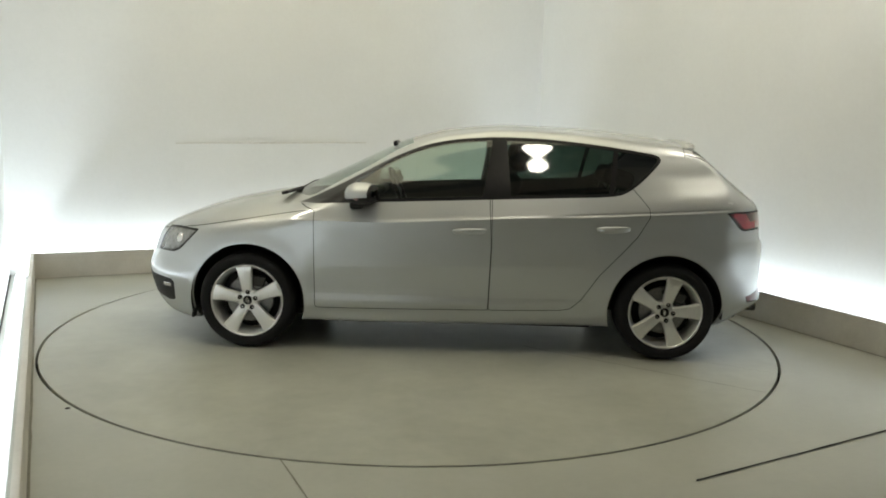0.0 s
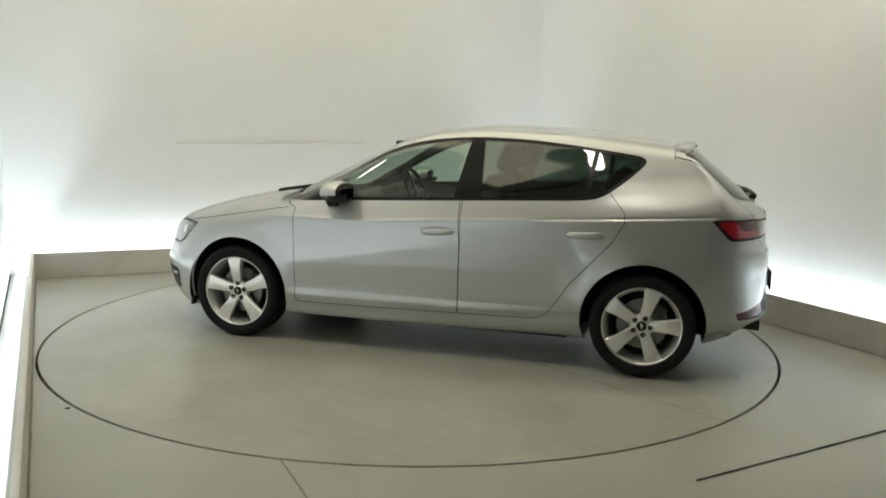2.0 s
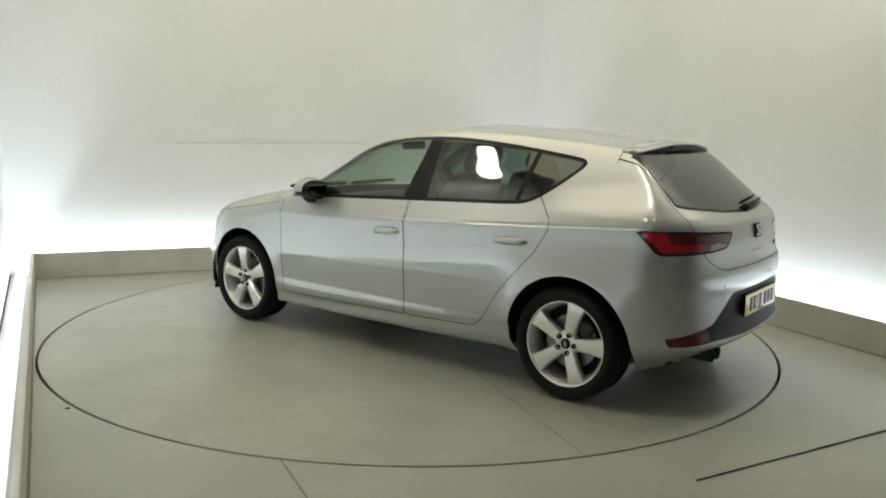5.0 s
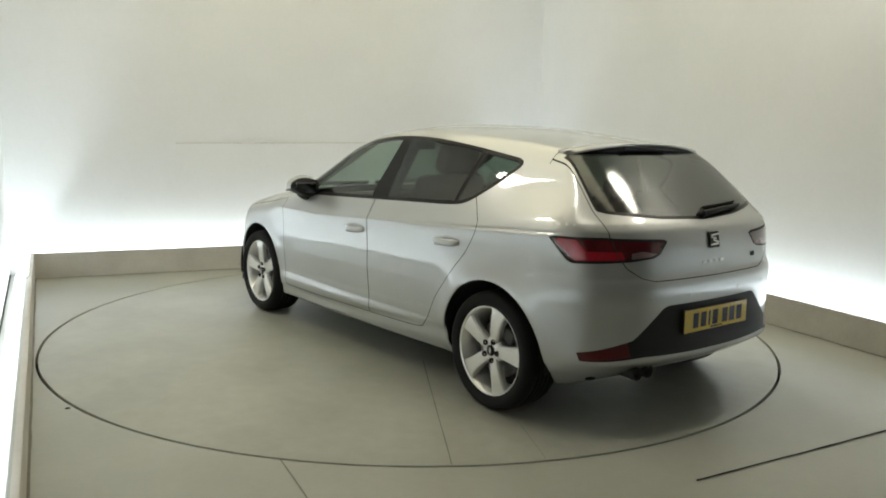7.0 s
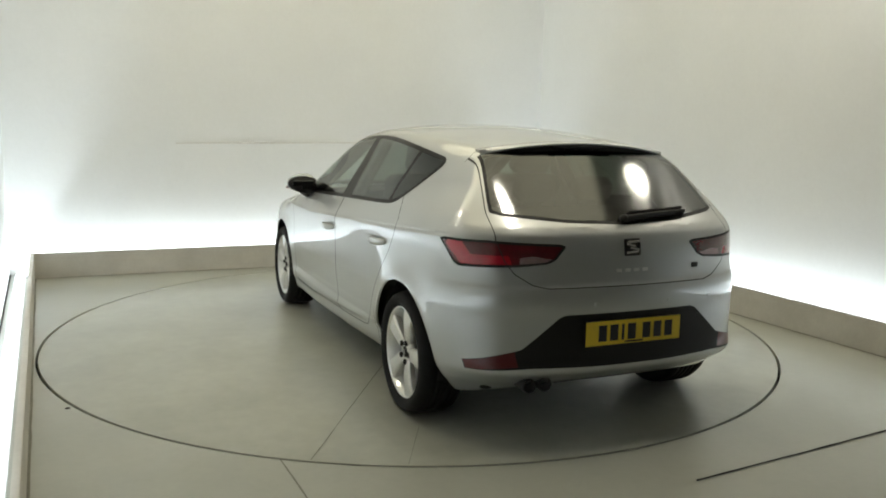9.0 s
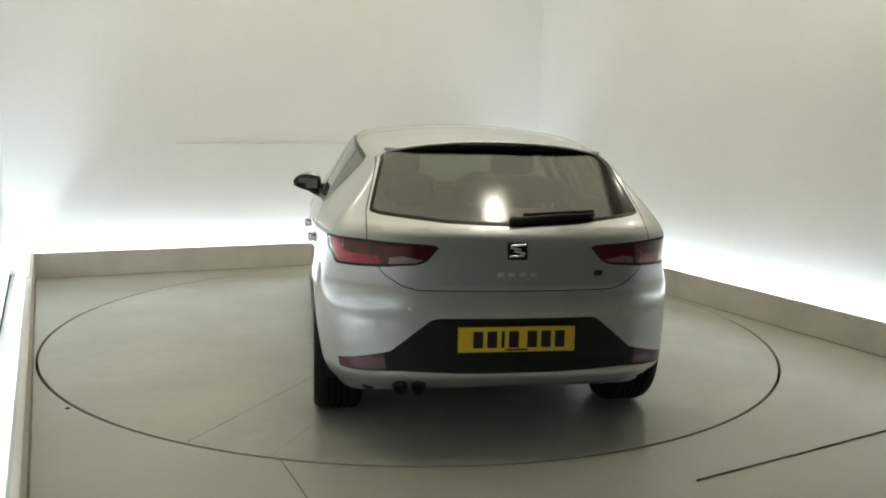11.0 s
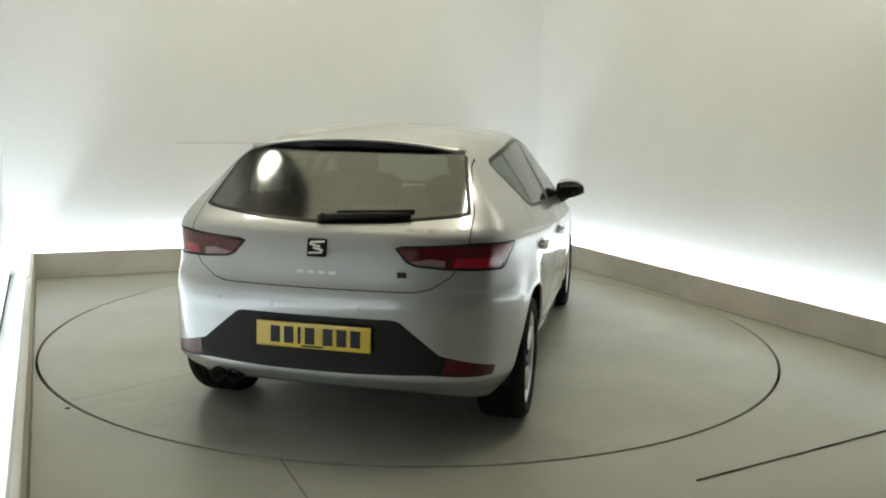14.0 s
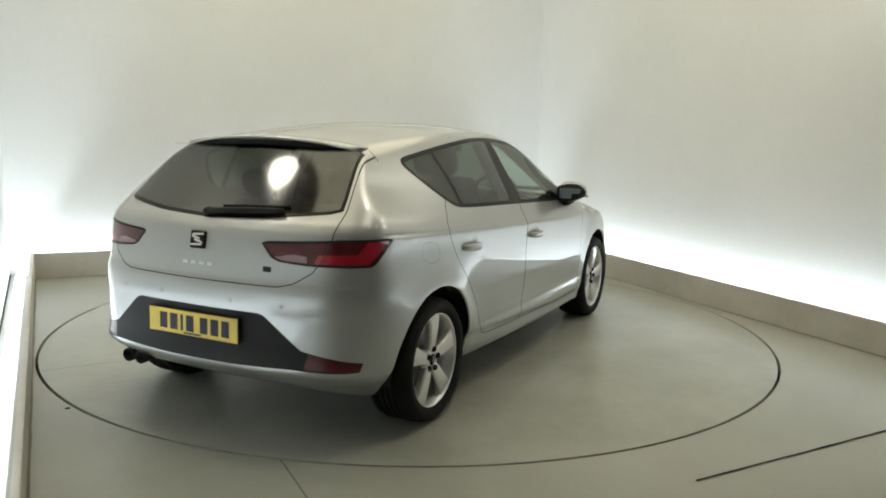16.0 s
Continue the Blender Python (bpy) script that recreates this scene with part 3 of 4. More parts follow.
M_RED = material("red_lamp_lens", (0.115, 0.006, 0.012), 0.12, coat=1.0, stain=0.25, stain_scale=14, grain=0.2, grain_scale=150)
M_RED_BRIGHT = material("bright_red_lamp_cell", (0.46, 0.012, 0.03), 0.14, coat=1.0, grain=0.2, grain_scale=160)
M_CLEAR = material("clear_lamp_cell", (0.42, 0.29, 0.30), 0.12, 0.3, coat=1.0, grain=0.2, grain_scale=120)
M_REFLECT = material("dark_red_reflector", (0.09, 0.006, 0.009), 0.3, coat=0.2, grain=0.2, grain_scale=200)
M_HEADLAMP = material("headlamp_inside", (0.34, 0.35, 0.36), 0.15, 0.5, coat=1.0, stain=0.4, stain_scale=16, grain=0.2)
G_FRONT = glass("green_tinted_glass", (0.60, 0.70, 0.64), 0.04)
G_REAR = glass("darker_tinted_glass", (0.17, 0.23, 0.20), 0.04)
G_BACK = glass("rear_window_glass", (0.14, 0.17, 0.14), 0.09)

car = tagged(new("car"), "silver five-door hatchback parked on the turntable", "car")


def panel(name, V, T_all, parent, mats, sides, label="", thick=.011):
    """A pressed panel: outer skin with true normals, an inner skin and a rim. sides: +1 left, -1 right, both for one across the car."""
    verts, faces, mat_ids, loops = [], [], [], []
    middle = {}
    for side in sides:
        T = T_all(side) if callable(T_all) else T_all
        used, inv = np.unique(T, return_inverse=True)
        tri = inv.reshape(-1, 3)
        P = V[used].copy()
        P[np.abs(P[:, 1]) < 1e-4, 1] = 0
        g, _ = gradient(V[used])
        N = g / np.linalg.norm(g, axis=1)[:, None]
        N[P[:, 1] == 0, 1] = 0
        mid = P[:, 1] == 0
        if side < 0:
            P, N, tri = P * [1, -1, 1], N * [1, -1, 1], tri[:, ::-1]
        Q = P - N * thick
        outer, inner = np.zeros(len(P), int), np.zeros(len(P), int)
        for k in range(len(P)):
            key = int(used[k])
            if mid[k] and key in middle:
                outer[k], inner[k] = middle[key]
                continue
            outer[k] = len(verts)
            verts.append(P[k].tolist())
            if thick:
                inner[k] = len(verts)
                verts.append(Q[k].tolist())
            if mid[k]:
                middle[key] = (outer[k], inner[k])
        faces += outer[tri].tolist()
        loops += N[tri].reshape(-1, 3).tolist()
        mat_ids += [0] * len(tri)
        if thick:
            faces += inner[tri[:, ::-1]].tolist()
            loops += (-N[tri[:, ::-1]]).reshape(-1, 3).tolist()
            mat_ids += [1] * len(tri)
            e = np.concatenate([tri[:, [0, 1]], tri[:, [1, 2]], tri[:, [2, 0]]])
            have = set(map(tuple, e.tolist()))
            for a, b in have:
                if (b, a) in have or (len(sides) == 2 and mid[a] and mid[b]):
                    continue
                faces.append([int(k) for k in (outer[b], outer[a], inner[a], inner[b])])
                w = np.cross(P[b] - P[a], N[a])
                w = (w / (np.linalg.norm(w) + 1e-9)).tolist()
                loops += [N[b].tolist(), N[a].tolist(), w, w]
                mat_ids.append(0)
    me = bpy.data.meshes.new(name)
    me.from_pydata(verts, [], faces)
    for mm in mats:
        me.materials.append(mm)
    me.polygons.foreach_set("material_index", mat_ids)
    me.shade_smooth()
    me.normals_split_custom_set(loops)
    me.update()
    ob = new(name, me)
    ob.parent = parent
    if label:
        tagged(ob, label)
    return ob


V_ALL, T_ALL, NAMES = split_body()
shell_mats = [M_PAINT, M_LINING]


def tris(*names):
    return T_ALL[np.isin(NAMES.astype(str), names)]


BODY = panel("body_shell", V_ALL, lambda side: tris("side_panel", "sill", *(["fuel_flap", "flap_line"] if side > 0 else [])), car, shell_mats, (1, -1), "silver metallic body pressing with roof and pillars")
panel("bonnet", V_ALL, tris("bonnet"), car, shell_mats, (1, -1))
panel("front_bumper", V_ALL, tris("front_bumper"), car, shell_mats, (1, -1))
BUMPER = panel("rear_bumper", V_ALL, tris("rear_bumper"), car, [M_PAINT, M_SHUT], (1, -1))
TAILGATE = panel("tailgate", V_ALL, tris("tailgate"), car, [M_PAINT, M_CABIN_TRIM], (1, -1), "silver tailgate with a tinted window")
panel("rear_window", V_ALL, tris("rear_window"), TAILGATE, [G_BACK], (1, -1), "tinted rear window", 0)
panel("rear_window_border", V_ALL, tris("rear_window_border"), TAILGATE, [M_GLOSSBLACK, M_GLOSSBLACK], (1, -1), "gloss black border")
panel("diffuser_panel", V_ALL, tris("diffuser_panel"), BUMPER, [M_BLACKPLASTIC, M_SHUT], (1, -1), "black textured lower panel")
panel("windscreen", V_ALL, tris("windscreen"), car, [G_FRONT], (1, -1), "green tinted windscreen", 0)
DOORS = {}
for side in (1, -1):
    panel("shut_line", V_ALL, tris("shut_line", *(["flap_line"] if side < 0 else [])) , car, [M_SHUT, M_SHUT], (side,), "dark panel gaps", 0)
    if side < 0:
        panel("fuel_flap", V_ALL, tris("fuel_flap"), car, shell_mats, (side,))
    DOORS["f", side] = panel("front_door", V_ALL, tris("front_door"), car, [M_PAINT, M_CABIN_TRIM], (side,))
    DOORS["r", side] = panel("rear_door", V_ALL, tris("rear_door"), car, [M_PAINT, M_CABIN_TRIM], (side,))
    panel("window", V_ALL, tris("front_side_window"), DOORS["f", side], [G_FRONT], (side,), "clear green tinted window", 0)
    panel("window", V_ALL, tris("rear_side_window"), DOORS["r", side], [G_REAR], (side,), "darker tinted window", 0)
    panel("quarter_window", V_ALL, tris("quarter_window"), car, [G_REAR], (side,), "darker tinted window", 0)
    panel("window_trim", V_ALL, tris("window_trim"), car, [M_GLOSSBLACK, M_CABIN_TRIM], (side,), "gloss black window surround")
    lampunit = panel("tail_light", V_ALL, tris("tail_light"), car, [M_RED, M_SHUT], (side,), "dark red wraparound tail light")
    panel("rim", V_ALL, tris("tail_light_rim"), lampunit, [M_GLOSSBLACK, M_SHUT], (side,), "black lamp edge")
    panel("reversing_lens", V_ALL, tris("reversing_lens"), lampunit, [M_CLEAR, M_SHUT], (side,), "clear reversing lens")
    panel("brake_lens", V_ALL, tris("brake_lens"), lampunit, [M_RED_BRIGHT, M_SHUT], (side,), "bright red lens")
    headlamp = panel("headlight", V_ALL, tris("headlight"), car, [M_HEADLAMP, M_SHUT], (side,), "clear headlight")
    panel("rim", V_ALL, tris("headlight_rim"), headlamp, [M_GLOSSBLACK, M_SHUT], (side,), "black lamp edge")
    panel("fog_grille", V_ALL, tris("fog_grille"), car, [M_BLACKPLASTIC, M_SHUT], (side,), "black lower grille")
    panel("reflector", V_ALL, tris("reflector"), BUMPER, [M_REFLECT, M_SHUT], (side,), "dark red reflector")


def skin(x, z):
    """Place and outward normal of the body side at (x, z), on the left."""
    lo, hi = 0.2, 1.0
    for _ in range(40):
        mid = (lo + hi) / 2
        if float(body(np.array([x]), np.array([mid]), np.array([z]))[0]) < 0:
            lo = mid
        else:
            hi = mid
    g, _ = gradient(np.array([[x, lo, z]]))
    return Vector((x, lo, z)), Vector(g[0]).normalized()


def tail(y, z):
    """Place and outward normal of the body's rear at (y, z)."""
    lo, hi = -2.3, -1.0
    for _ in range(40):
        mid = (lo + hi) / 2
        if float(body(np.array([mid]), np.array([abs(y)]), np.array([z]))[0]) > 0:
            lo = mid
        else:
            hi = mid
    g, _ = gradient(np.array([[lo, abs(y), z]]))
    n = Vector(g[0]).normalized()
    n.y *= 1 if y >= 0 else -1
    return Vector((lo, y, z)), n


def on_tail(y, z, out=0.0):
    """A pose on the rear: local z outwards, local y up, local x to the car's right."""
    p, n = tail(y, z)
    right = Vector((0, -1, 0))
    up = n.cross(right).normalized()
    right = up.cross(n).normalized()
    m = Matrix((right, up, n)).transposed().to_4x4()
    m.translation = p + n * out
    return m


def flip(m, side):
    return m if side > 0 else Matrix.Diagonal((1, -1, 1, 1)) @ m


# ---- wheels ----
def spoke(bm, angle):
    """One broad flat spoke with bevelled shoulders, from the hub to the rim."""
    rows = []
    for r, half, h in ((.026, .018, -.034), (.055, .031, -.027), (.090, .034, -.021), (.140, .039, -.017), (.185, .046, -.016), (.214, .054, -.018), (.224, .058, -.021)):
        prof = [(-half, h - .036), (-half, h - .010), (-half + .007, h - .001), (0, h + .001), (half - .007, h - .001), (half, h - .010), (half, h - .036)]
        row = []
        for s, d in prof:
            a = angle
            row.append(bm.verts.new((r * math.cos(a) - s * math.sin(a), r * math.sin(a) + s * math.cos(a), d)))
        rows.append(row)
    for a, b in zip(rows, rows[1:]):
        for k in range(len(a)):
            bm.faces.new((a[k], a[(k + 1) % len(a)], b[(k + 1) % len(b)], b[k]))
    bm.faces.new(rows[0])
    bm.faces.new(rows[-1][::-1])


def build_wheel(name, x, side, phase):
    y = .880 if x > 0 else .866
    m = pose(x, y * side, .3075, -90 if side > 0 else 90)
    bm = bmesh.new()
    add_lathe(bm, [(.222, -.018), (.228, -.010), (.233, -.012), (.232, -.024), (.222, -.032), (.210, -.055), (.204, -.10), (.206, -.20), (.228, -.215), (.222, -.215), (.198, -.20),
                   (.196, -.10), (.203, -.055), (.214, -.032), (.222, -.018)], 72)
    wheel = part("wheel", bm, M_ALLOY, car, "five-spoke silver alloy wheel with black tyre", True)
    wheel.matrix_local = m
    for k in range(5):
        bm = bmesh.new()
        spoke(bm, radians(phase + 72 * k))
        part("spoke", bm, M_ALLOY, wheel)
    bm = bmesh.new()
    tread = [(.3075, -.048)]
    for g in (-.075, -.105, -.135, -.165):
        tread += [(.3075, g + .005), (.300, g + .004), (.300, g - .004), (.3075, g - .005)]
    add_lathe(bm, [(.229, -.016), (.236, -.006), (.250, .002), (.272, .005), (.285, .001), (.296, -.010), (.304, -.028)] + tread
              + [(.3075, -.192), (.299, -.218), (.27, -.232), (.229, -.222)], 96)
    part("tyre", bm, M_RUBBER, wheel, "black rubber tyre", True)
    bm = bmesh.new()
    add_lathe(bm, [(0, -.028), (.050, -.030), (.066, -.036), (.072, -.050), (.074, -.075), (0, -.075)], 40)
    part("hub", bm, M_ALLOY, wheel, "", True)
    bm = bmesh.new()
    add_lathe(bm, [(0, -.0235), (.024, -.024), (.029, -.027), (.029, -.032), (0, -.032)], 28)
    cap = part("hub_cap", bm, M_GLOSSBLACK, wheel, "black hub cap with a chrome badge", True)
    for dy in (-.009, .0, .009):
        bm = bmesh.new()
        add_box(bm, pose(0, dy, -.0228, 0, 0, phase - 90), .026, .005, .002, .0008, 1)
        bmesh.ops.rotate(bm, verts=bm.verts, cent=(0, 0, 0), matrix=Matrix.Rotation(radians(-12), 3, "Z"))
        part("badge_bar", bm, M_CHROME, wheel)
    for k in range(5):
        a = radians(phase - 8 + 72 * k)
        bm = bmesh.new()
        add_lathe(bm, [(0, -.036), (.007, -.034), (.013, -.027), (.0145, -.029), (.0145, -.05), (0, -.05)], 14, pose(.052 * math.cos(a), .052 * math.sin(a), .008))
        part("wheel_bolt", bm, M_BLACKPLASTIC, wheel, "dark bolt")
    bm = bmesh.new()
    add_lathe(bm, [(0, -.088), (.146, -.088), (.150, -.092), (.150, -.106), (0, -.106)], 48)
    part("brake_disc", bm, M_DISCBRAKE, wheel, "grey steel brake disc")
    bm = bmesh.new()
    add_box(bm, pose(.125 * math.cos(radians(phase + 200)), .125 * math.sin(radians(phase + 200)), -.085, 0, 0, phase + 200), .07, .15, .06, .012)
    part("brake_caliper", bm, M_CABIN_TRIM, wheel, "dark brake caliper")
    bm = bmesh.new()
    add_lathe(bm, [(0, -.15), (.197, -.15), (.197, -.16), (0, -.16)], 48)
    part("backing_plate", bm, M_SHUT, wheel)


for side in (1, -1):
    build_wheel("wheel", HUB_F + .006, side, 59 if side > 0 else 80)
    build_wheel("wheel", HUB_R, side, 39 if side > 0 else 18)
    for hx in (HUB_F, HUB_R):
        bm = bmesh.new()
        rows = []
        for r, y in ((ARCH_R + .004, .865 if hx > 0 else .815), (ARCH_R + .010, .60), (ARCH_R + .010, .56), (.05, .555)):
            rows.append([bm.verts.new((hx + r * math.cos(radians(a)), y * side, HUB_Z + r * math.sin(radians(a)))) for a in range(-12, 193, 5)])
        for a, b in zip(rows, rows[1:]):
            for k in range(len(a) - 1):
                bm.faces.new((a[k], a[k + 1], b[k + 1], b[k]))
        part("wheel_arch_liner", bm, M_BLACKPLASTIC, car, "black wheel arch liner", True)

# ---- underside and cabin ----
bm = bmesh.new()
add_box(bm, pose(0, 0, .205), 1.76, 1.46, .08, .02)
add_box(bm, pose(1.32, 0, .40), 1.10, 1.10, .50, .05)
add_box(bm, pose(-1.36, 0, .45), 1.05, 1.10, .38, .05)
part("underbody", bm, M_SHUT, car, "dark underbody")
bm = bmesh.new()
add_box(bm, pose(.02, 0, .40), 1.80, 1.56, .30, .03)
add_box(bm, pose(-1.42, 0, .80), .80, 1.16, .20, .03)
part("cabin_floor", bm, M_CABIN, car, "dark cabin floor and luggage cover")
bm = bmesh.new()
add_box(bm, pose(.86, 0, .80, 0, 10), .42, 1.48, .24, .07, 4)
add_box(bm, pose(.66, -.36, .93, 0, 18), .20, .36, .07, .03, 3)
part("dashboard", bm, M_CABIN_TRIM, car, "dark grey dashboard")
bm = bmesh.new()
ring = []
for k in range(40):
    a = 2 * math.pi * k / 40
    ring.append([bm.verts.new(((.185 + .015 * math.cos(b)) * math.cos(a), (.185 + .015 * math.cos(b)) * math.sin(a), .015 * math.sin(b))) for b in [2 * math.pi * j / 8 for j in range(8)]])
for k in range(40):
    for j in range(8):
        bm.faces.new((ring[k][j], ring[(k + 1) % 40][j], ring[(k + 1) % 40][(j + 1) % 8], ring[k][(j + 1) % 8]))
for a in (0, 180, 270):
    add_box(bm, pose(0, 0, 0, 0, 0, a) @ pose(.10, 0, -.01), .17, .035, .014, .005, 1)
add_box(bm, pose(0, 0, -.012), .12, .09, .03, .012)
steering = part("steering_wheel", bm, M_GLOSSBLACK, car, "black three-spoke steering wheel", True)
steering.matrix_local = pose(.47, -.36, .93, 0, -66, 0) @ pose(0, 0, 0, 0, 0, 90)


def slab(bm, m, sx, sy, sz, r=.05):
    add_box(bm, m, sx, sy, sz, r, 4)


def build_seat(x, y, width=.50, back=.62, tilt=-23, head=True):
    bm = bmesh.new()
    slab(bm, pose(x + .26, y, .56, 0, -4), .52, width, .17, .06)
    seat = part("front_seat" if head else "rear_bench", bm, M_CABIN, car, "dark cloth seat", True)
    bm = bmesh.new()
    b = pose(x, y, .56, 0, tilt)
    slab(bm, b @ pose(0, 0, back / 2), .13, width, back, .06)
    part("backrest", bm, M_CABIN, seat, "", True)
    heads = [0.0] if head else [-.38, 0.0, .38]
    for d in heads:
        bm = bmesh.new()
        slab(bm, b @ pose(.005, d, back + .115), .12, .27 if head else .24, .19 if head else .13, .045)
        part("headrest", bm, M_CABIN, seat, "", True)
        for s in (-.06, .06):
            bm = bmesh.new()
            add_lathe(bm, [(.006, -.02), (.006, .05)], 10, b @ pose(.005, d + s, back))
            part("headrest_post", bm, M_CHROME, seat, "steel post")


build_seat(-.13, .36)
build_seat(-.13, -.36)
build_seat(-.90, 0, 1.24, .46, -20, False)
bm = bmesh.new()
add_box(bm, pose(.46, 0, 1.29, 0, 10), .03, .24, .065, .012)
part("cabin_mirror", bm, M_GLOSSBLACK, car, "black cabin mirror")
for side in (1, -1):
    bm = bmesh.new()
    add_box(bm, pose(-.24, .66 * side, 1.14, 30 * side, 0), .10, .03, .44, .012)
    part("inner_pillar", bm, M_CABIN_TRIM, car, "dark pillar lining")


# ---- door mirrors, handles ----
for side in (1, -1):
    base, n = skin(.66, .945)
    bm = bmesh.new()
    add_box(bm, pose(.630, (base.y + .022) * side, .945, 30 * side, 0, 10 * side), .085, .085, .060, .020, 3)
    foot = part("mirror_foot", bm, M_BLACKPLASTIC, car, "black mirror foot", True)
    c = Vector((.590, .908 * side, .996))
    for which in ("mirror_cap", "mirror_base"):
        bm = bmesh.new()
        bmesh.ops.create_uvsphere(bm, u_segments=40, v_segments=24, radius=1)
        for v in bm.verts:
            p = v.co.copy()
            q = Vector([math.copysign(abs(k) ** .78, k) for k in p])
            q.x = max(q.x, -.70)
            v.co = c + Vector((q.x * .105 - abs(q.y) * .012 - (q.y * side) * .02, q.y * .098, q.z * ((.080 if q.z > 0 else .050) - .022 * q.y * side) + .008 * q.y * side))
        cut_z = c.z - .004
        bmesh.ops.bisect_plane(bm, geom=list(bm.verts) + list(bm.edges) + list(bm.faces), dist=1e-5, plane_co=(c.x, c.y, cut_z), plane_no=(.12, 0, 1),
                               clear_inner=which == "mirror_cap", clear_outer=which == "mirror_base")
        bmesh.ops.bisect_plane(bm, geom=list(bm.verts) + list(bm.edges) + list(bm.faces), dist=1e-5, plane_co=(c.x - .062, c.y, c.z), plane_no=(1, -.2 * side, 0),
                               clear_inner=which == "mirror_cap")
        if which == "mirror_cap":
            for v in bm.verts:
                v.co += (v.co - c) * .02
            mirror_cap = part("mirror_cap", bm, M_PAINT, foot, "silver painted mirror cap", True)
        else:
            part("mirror_base", bm, M_BLACKPLASTIC, foot, "black mirror housing", True)
    bm = bmesh.new()
    outline = [(-.092, .050), (-.02, .066), (.045, .060), (.092, .034), (.104, .012), (.085, -.022), (.02, -.046), (-.05, -.050), (-.092, -.038)]
    add_prism(bm, outline, -.020, .020)
    bmesh.ops.bevel(bm, geom=list(bm.edges), offset=.007, segments=2, affect="EDGES")
    bmesh.ops.transform(bm, matrix=flip(Matrix.Translation((c.x - .056, abs(c.y), c.z + .004)) @ pose(0, 0, 0, 0, 0, -10) @ Matrix(((0, 0, 1, 0), (1, 0, 0, 0), (0, 1, 0, 0), (0, 0, 0, 1))), side), verts=bm.verts)
    back = part("mirror_back", bm, M_BLACKPLASTIC, foot, "", True)
    bm = bmesh.new()
    add_box(bm, pose(c.x - .077, c.y, c.z + .006, 0, 0, -10 * side), .005, .140, .066, .002, 1)
    part("mirror_glass", bm, M_MIRROR, foot, "mirror glass")
    bm = bmesh.new()
    add_box(bm, pose(c.x + .035, c.y + .070 * side, c.z - .012, 0, 0, -55 * side), .07, .014, .016, .005)
    part("indicator", bm, M_CLEAR, foot, "clear indicator strip")
    for key, hx, hz in (("f", -.078, .797), ("r", -.967, .827)):
        p, n = skin(hx, hz)
        u = Vector((1, 0, -.035))
        u = (u - n * u.dot(n)).normalized()
        m = Matrix((u, n.cross(u), n)).transposed().to_4x4()
        m.translation = p
        bm = bmesh.new()
        rows = []
        for k in range(17):
            s = k / 16 * 2 - 1
            w = .0185 * (1 - abs(s) ** 6 * .55)
            out = .034 - .030 * abs(s) ** 4
            th = .011
            rows.append([bm.verts.new(flip(m, side) @ Vector((s * .104, a, b))) for a, b in
                         ((-w, out - th), (-w, out - .004), (-w * .6, out), (w * .6, out), (w, out - .004), (w, out - th))])
        for a, b in zip(rows, rows[1:]):
            for j in range(6):
                bm.faces.new((a[j], a[(j + 1) % 6], b[(j + 1) % 6], b[j]))
        bm.faces.new(rows[0])
        bm.faces.new(rows[-1][::-1])
        handle = part("handle", bm, M_PAINT, DOORS[key, side], "silver door handle", True)
        bm = bmesh.new()
        add_lathe(bm, [(0, -.006), (.03, -.005), (.045, -.001), (.052, .0015), (.054, .0005)], 28)
        bmesh.ops.scale(bm, vec=(1.25, .62, 1), verts=bm.verts)
        bmesh.ops.transform(bm, matrix=flip(m, side) @ pose(0, -.006, .0015), verts=bm.verts)
        part("handle_recess", bm, M_PAINT, handle, "", True)

# ---- rear details ----
top, face = [], []
for k in range(33):
    s = k / 32 * 2 - 1
    y = s * .535
    zr = float(ROOF(np.array([-1.44]))[0]) - .055 * (y / .6) ** 2
    tipx = -1.566 + .060 * s ** 4
    tipz = 1.371 - .044 * s * s - .012 * s ** 6
    deep = 1 - .75 * s * s
    top.append([(-1.436, y, zr + .001), (-1.50, y, (zr * .55 + tipz * .45) + .004), (tipx + .02, y, tipz + .002), (tipx, y, tipz - .004), (tipx + .004, y, tipz - .012), (tipx + .03, y, tipz - .012), (-1.45, y, zr - .02)])
    face.append([(tipx + .008, y * .985, tipz - .012), (tipx + .016, y * .985, tipz - .012 - .026 * deep), (-1.556 + .05 * s ** 4, y * .985, tipz - .014 - .048 * deep), (-1.51, y * .985, tipz - .014 - .042 * deep), (-1.51, y * .985, tipz - .014)])
for name, rows3, mat, label in (("spoiler", top, M_PAINT, "silver roof spoiler"), ("spoiler_underside", face, M_GLOSSBLACK, "gloss black spoiler underside")):
    bm = bmesh.new()
    rows = [[bm.verts.new(p) for p in r] for r in rows3]
    n = len(rows[0])
    for a, b in zip(rows, rows[1:]):
        for j in range(n):
            bm.faces.new((a[j], a[(j + 1) % n], b[(j + 1) % n], b[j]))
    bm.faces.new(rows[0])
    bm.faces.new(rows[-1][::-1])
    ob = part(name, bm, mat, TAILGATE, label, name == "spoiler")
bm = bmesh.new()
add_box(bm, pose(-1.562, 0, 1.347, 0, -20), .012, .36, .018, .004)
part("high_brake_light", bm, M_GLOSSBLACK, TAILGATE, "dark smoked high brake light")

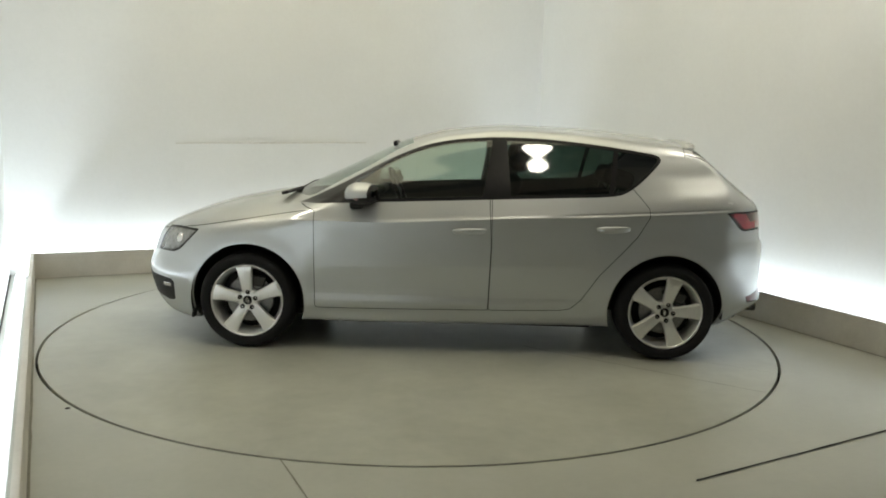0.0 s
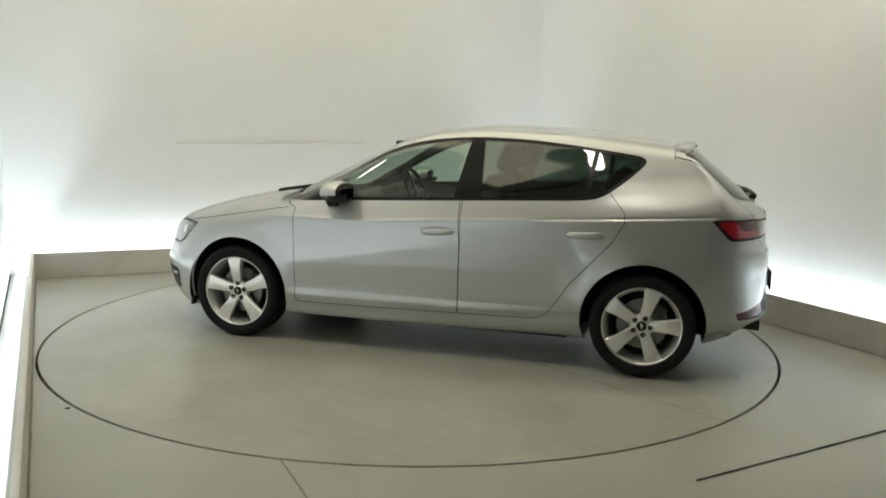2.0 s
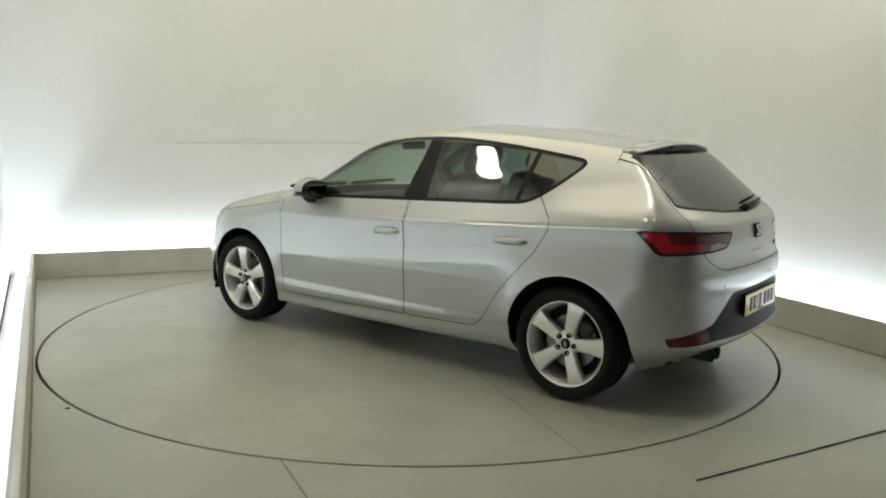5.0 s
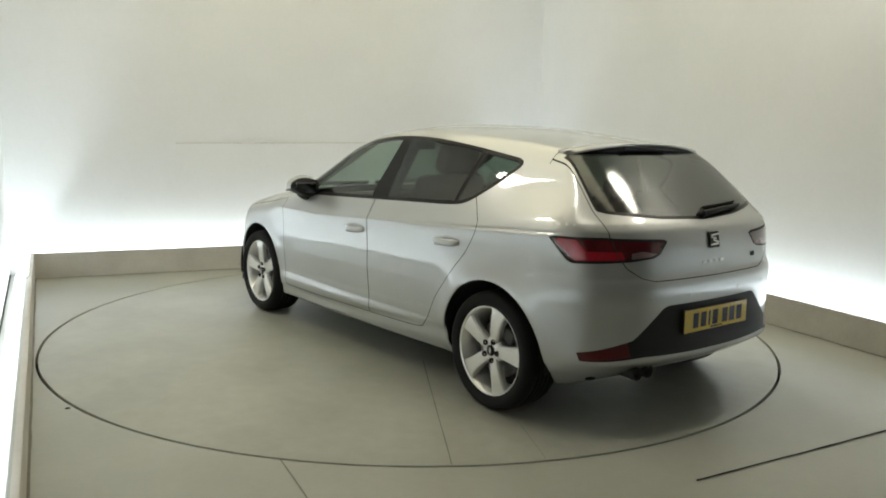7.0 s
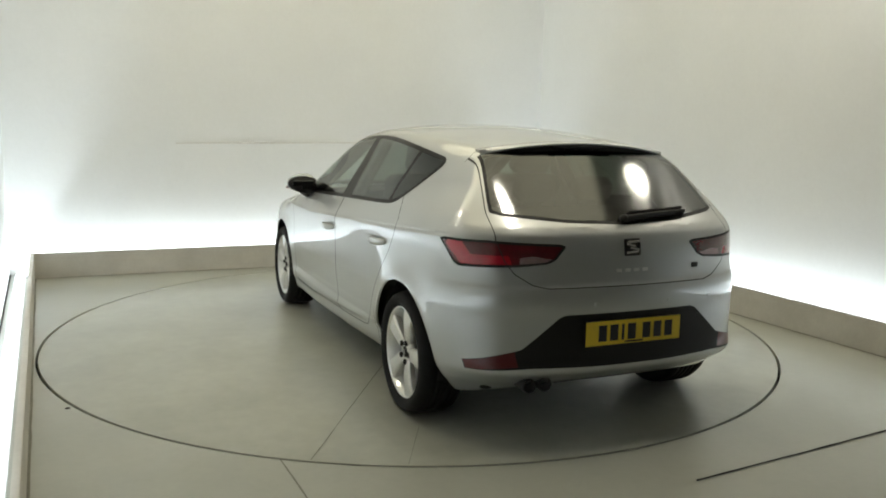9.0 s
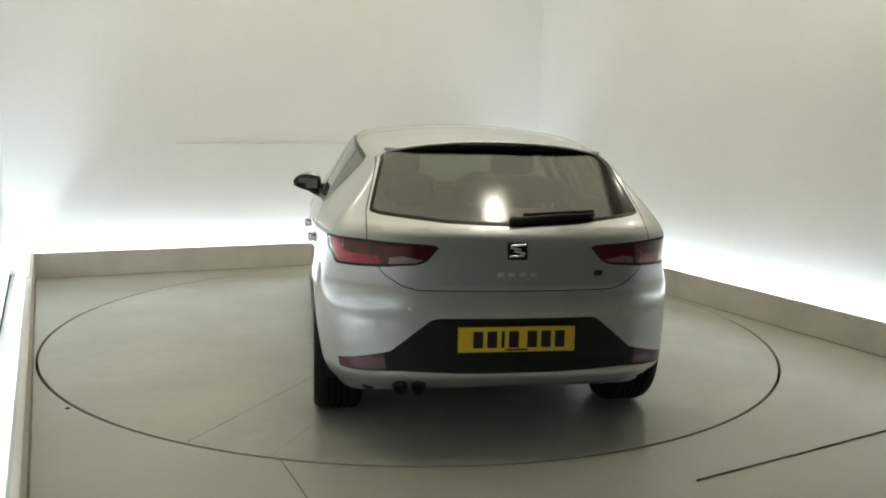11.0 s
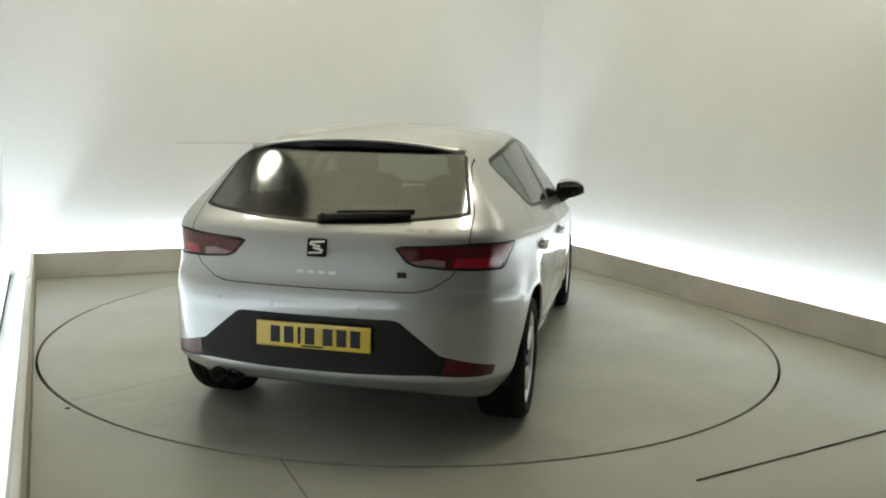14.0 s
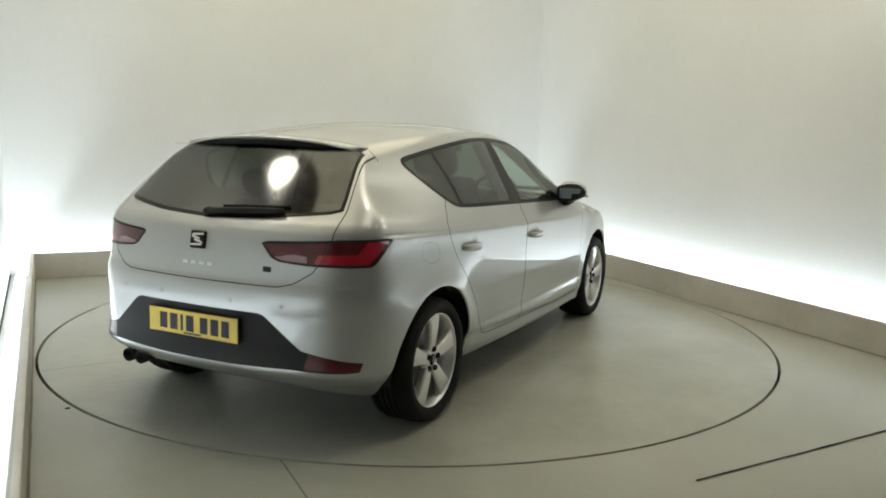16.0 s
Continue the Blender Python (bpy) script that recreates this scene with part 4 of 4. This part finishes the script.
m = on_tail(0, .532, .012)
bm = bmesh.new()
add_box(bm, m, .526, .117, .010, .003)
plate_holder = part("number_plate", bm, M_GLOSSBLACK, BUMPER, "yellow number plate")
bm = bmesh.new()
add_box(bm, m @ pose(0, 0, .0055), .520, .111, .004, .0015)
part("plate_face", bm, M_PLATE, plate_holder, "yellow plate face")
for k, cx in enumerate((-.172, -.110, -.062, -.014, .068, .130, .192)):
    bm = bmesh.new()
    add_box(bm, m @ pose(cx, 0, .0082), .014 if k == 2 else .044, .074, .0016, .0004, 1)
    part("plate_bar", bm, M_PRINT, plate_holder)
bm = bmesh.new()
add_box(bm, m @ pose(0, -.046, .0082), .10, .008, .0014, .0003, 1)
part("plate_bar", bm, M_PRINT, plate_holder)

m = on_tail(0, .912, .004)
bm = bmesh.new()
add_box(bm, m, .088, .080, .012, .008, 3)
badge = part("badge", bm, M_GLOSSBLACK, TAILGATE, "black framed badge plate")
for d, w, dx, turn in ((.024, .066, .004, 4), (.009, .050, -.008, -14), (-.007, .050, .008, -14), (-.023, .066, -.004, 4)):
    bm = bmesh.new()
    add_box(bm, m @ pose(dx, d, .0068, 0, 0, turn), w, .0095, .004, .0012, 1)
    part("badge_bar", bm, M_CHROME, badge, "chrome bar")
for d, w in ((-.072, .030), (-.024, .030), (.024, .032), (.072, .032)):
    bm = bmesh.new()
    add_box(bm, on_tail(-d, .808, .002), w, .015, .004, .001, 1)
    part("model_bar", bm, M_ALLOY, TAILGATE, "chrome bar")
bm = bmesh.new()
add_box(bm, on_tail(-.375, .812, .003), .040, .024, .005, .002, 1)
part("trim_badge", bm, M_PIPE, TAILGATE, "small dark badge")

# rear wiper lying along the foot of the window
bm = bmesh.new()
rows = []
for k in range(13):
    s = k / 12
    y = .02 - .40 * s
    z = 1.022 + .022 * s
    mm = on_tail(y, z, .008 + .006 * math.sin(math.pi * s))
    h = .017 - .010 * s
    rows.append([bm.verts.new(mm @ Vector((0, a, b))) for a, b in ((-h, -.008), (-h, .012), (-h * .4, .022), (h * .5, .020), (h, .008), (h, -.008))])
for a, b in zip(rows, rows[1:]):
    for j in range(6):
        bm.faces.new((a[j], a[(j + 1) % 6], b[(j + 1) % 6], b[j]))
bm.faces.new(rows[0])
bm.faces.new(rows[-1][::-1])
wiper = part("rear_wiper", bm, M_BLACKPLASTIC, TAILGATE, "black rear wiper", True)
bm = bmesh.new()
add_lathe(bm, [(0, .034), (.012, .032), (.019, .022), (.022, -.01), (0, -.01)], 24, on_tail(0.0, 1.024, 0))
part("wiper_pivot", bm, M_BLACKPLASTIC, wiper, "", True)
bm = bmesh.new()
rows = []
for k in range(9):
    y = -.05 - .34 * k / 8
    mm = on_tail(y, 1.052 + .014 * k / 8, .006)
    rows.append([bm.verts.new(mm @ Vector((0, a, b))) for a, b in ((-.005, -.006), (-.004, .007), (.004, .007), (.005, -.006))])
for a, b in zip(rows, rows[1:]):
    for j in range(4):
        bm.faces.new((a[j], a[(j + 1) % 4], b[(j + 1) % 4], b[j]))
bm.faces.new(rows[0])
bm.faces.new(rows[-1][::-1])
part("wiper_blade", bm, M_RUBBER, wiper)

# parking sensors
for y in (-.46, -.20, .20, .46):
    bm = bmesh.new()
    add_lathe(bm, [(0, .0022), (.0085, .002), (.0105, .0005), (.0115, -.001)], 20, on_tail(y, .662))
    part("parking_sensor", bm, M_PAINT, BUMPER, "round silver parking sensor", True)

# exhaust
for ey in (.415, .495):
    bm = bmesh.new()
    add_lathe(bm, [(.032, -.24), (.033, .0), (.031, .004), (.028, 0), (.027, -.19), (0, -.19)], 28, pose(-1.985, ey, .296, 0, -92, 0))
    part("exhaust_pipe", bm, M_PIPE, car, "steel exhaust pipe, coloured dark as if in shade", True)
bm = bmesh.new()
add_box(bm, pose(-1.70, .25, .30), .28, .85, .13, .06, 4)
part("silencer", bm, M_SHUT, car, "dark silencer", True)

# front details
for side in (1, -1):
    p, n = skin(1.79, .685)
    bm = bmesh.new()
    up = Vector((0, 0, 1))
    rt = up.cross(n).normalized()
    m = Matrix((rt, n.cross(rt), n)).transposed().to_4x4()
    m.translation = p
    add_lathe(bm, [(0, .004), (.016, .004), (.024, .002), (.029, .003), (.031, -.002)], 28, flip(m, side))
    part("headlamp_lens", bm, M_CHROME, car, "chrome ringed headlamp lens", True)
    p, n = skin(1.885, .372)
    rt = up.cross(n).normalized()
    m = Matrix((rt, n.cross(rt), n)).transposed().to_4x4()
    m.translation = p
    bm = bmesh.new()
    add_box(bm, flip(m, side) @ pose(0, 0, .002), .085, .022, .010, .004)
    part("fog_lamp", bm, M_CHROME, car, "bright fog lamp strip", True)
    bm = bmesh.new()
    add_box(bm, pose(1.675, .78 * side, .212, 0, -12), .02, .15, .06, .008)
    part("air_deflector", bm, M_BLACKPLASTIC, car, "black rubber air deflector before the wheel")
    bm = bmesh.new()
    add_box(bm, pose(1.13, .30 * side, .975, 0, 14, -4 * side), .05, .52, .022, .008)
    part("windscreen_wiper", bm, M_BLACKPLASTIC, car, "black windscreen wiper")


# ---- what moves: the turntable turns with the car on it ----
A0, RATE = 176.093, -7.16085
OFFSET = Vector((-0.3038, -0.1467, 0.0))


def motions():
    rows_table, rows_car = [], []
    for k in range(33):
        t = k * 0.5
        spin = pose(0, 0, 0, 0, 0, A0 + RATE * t)
        rows_table.append((t, spin))
        rows_car.append((t, spin @ Matrix.Translation(OFFSET)))
    walk(turntable, rows_table)
    walk(car, rows_car)


motions()
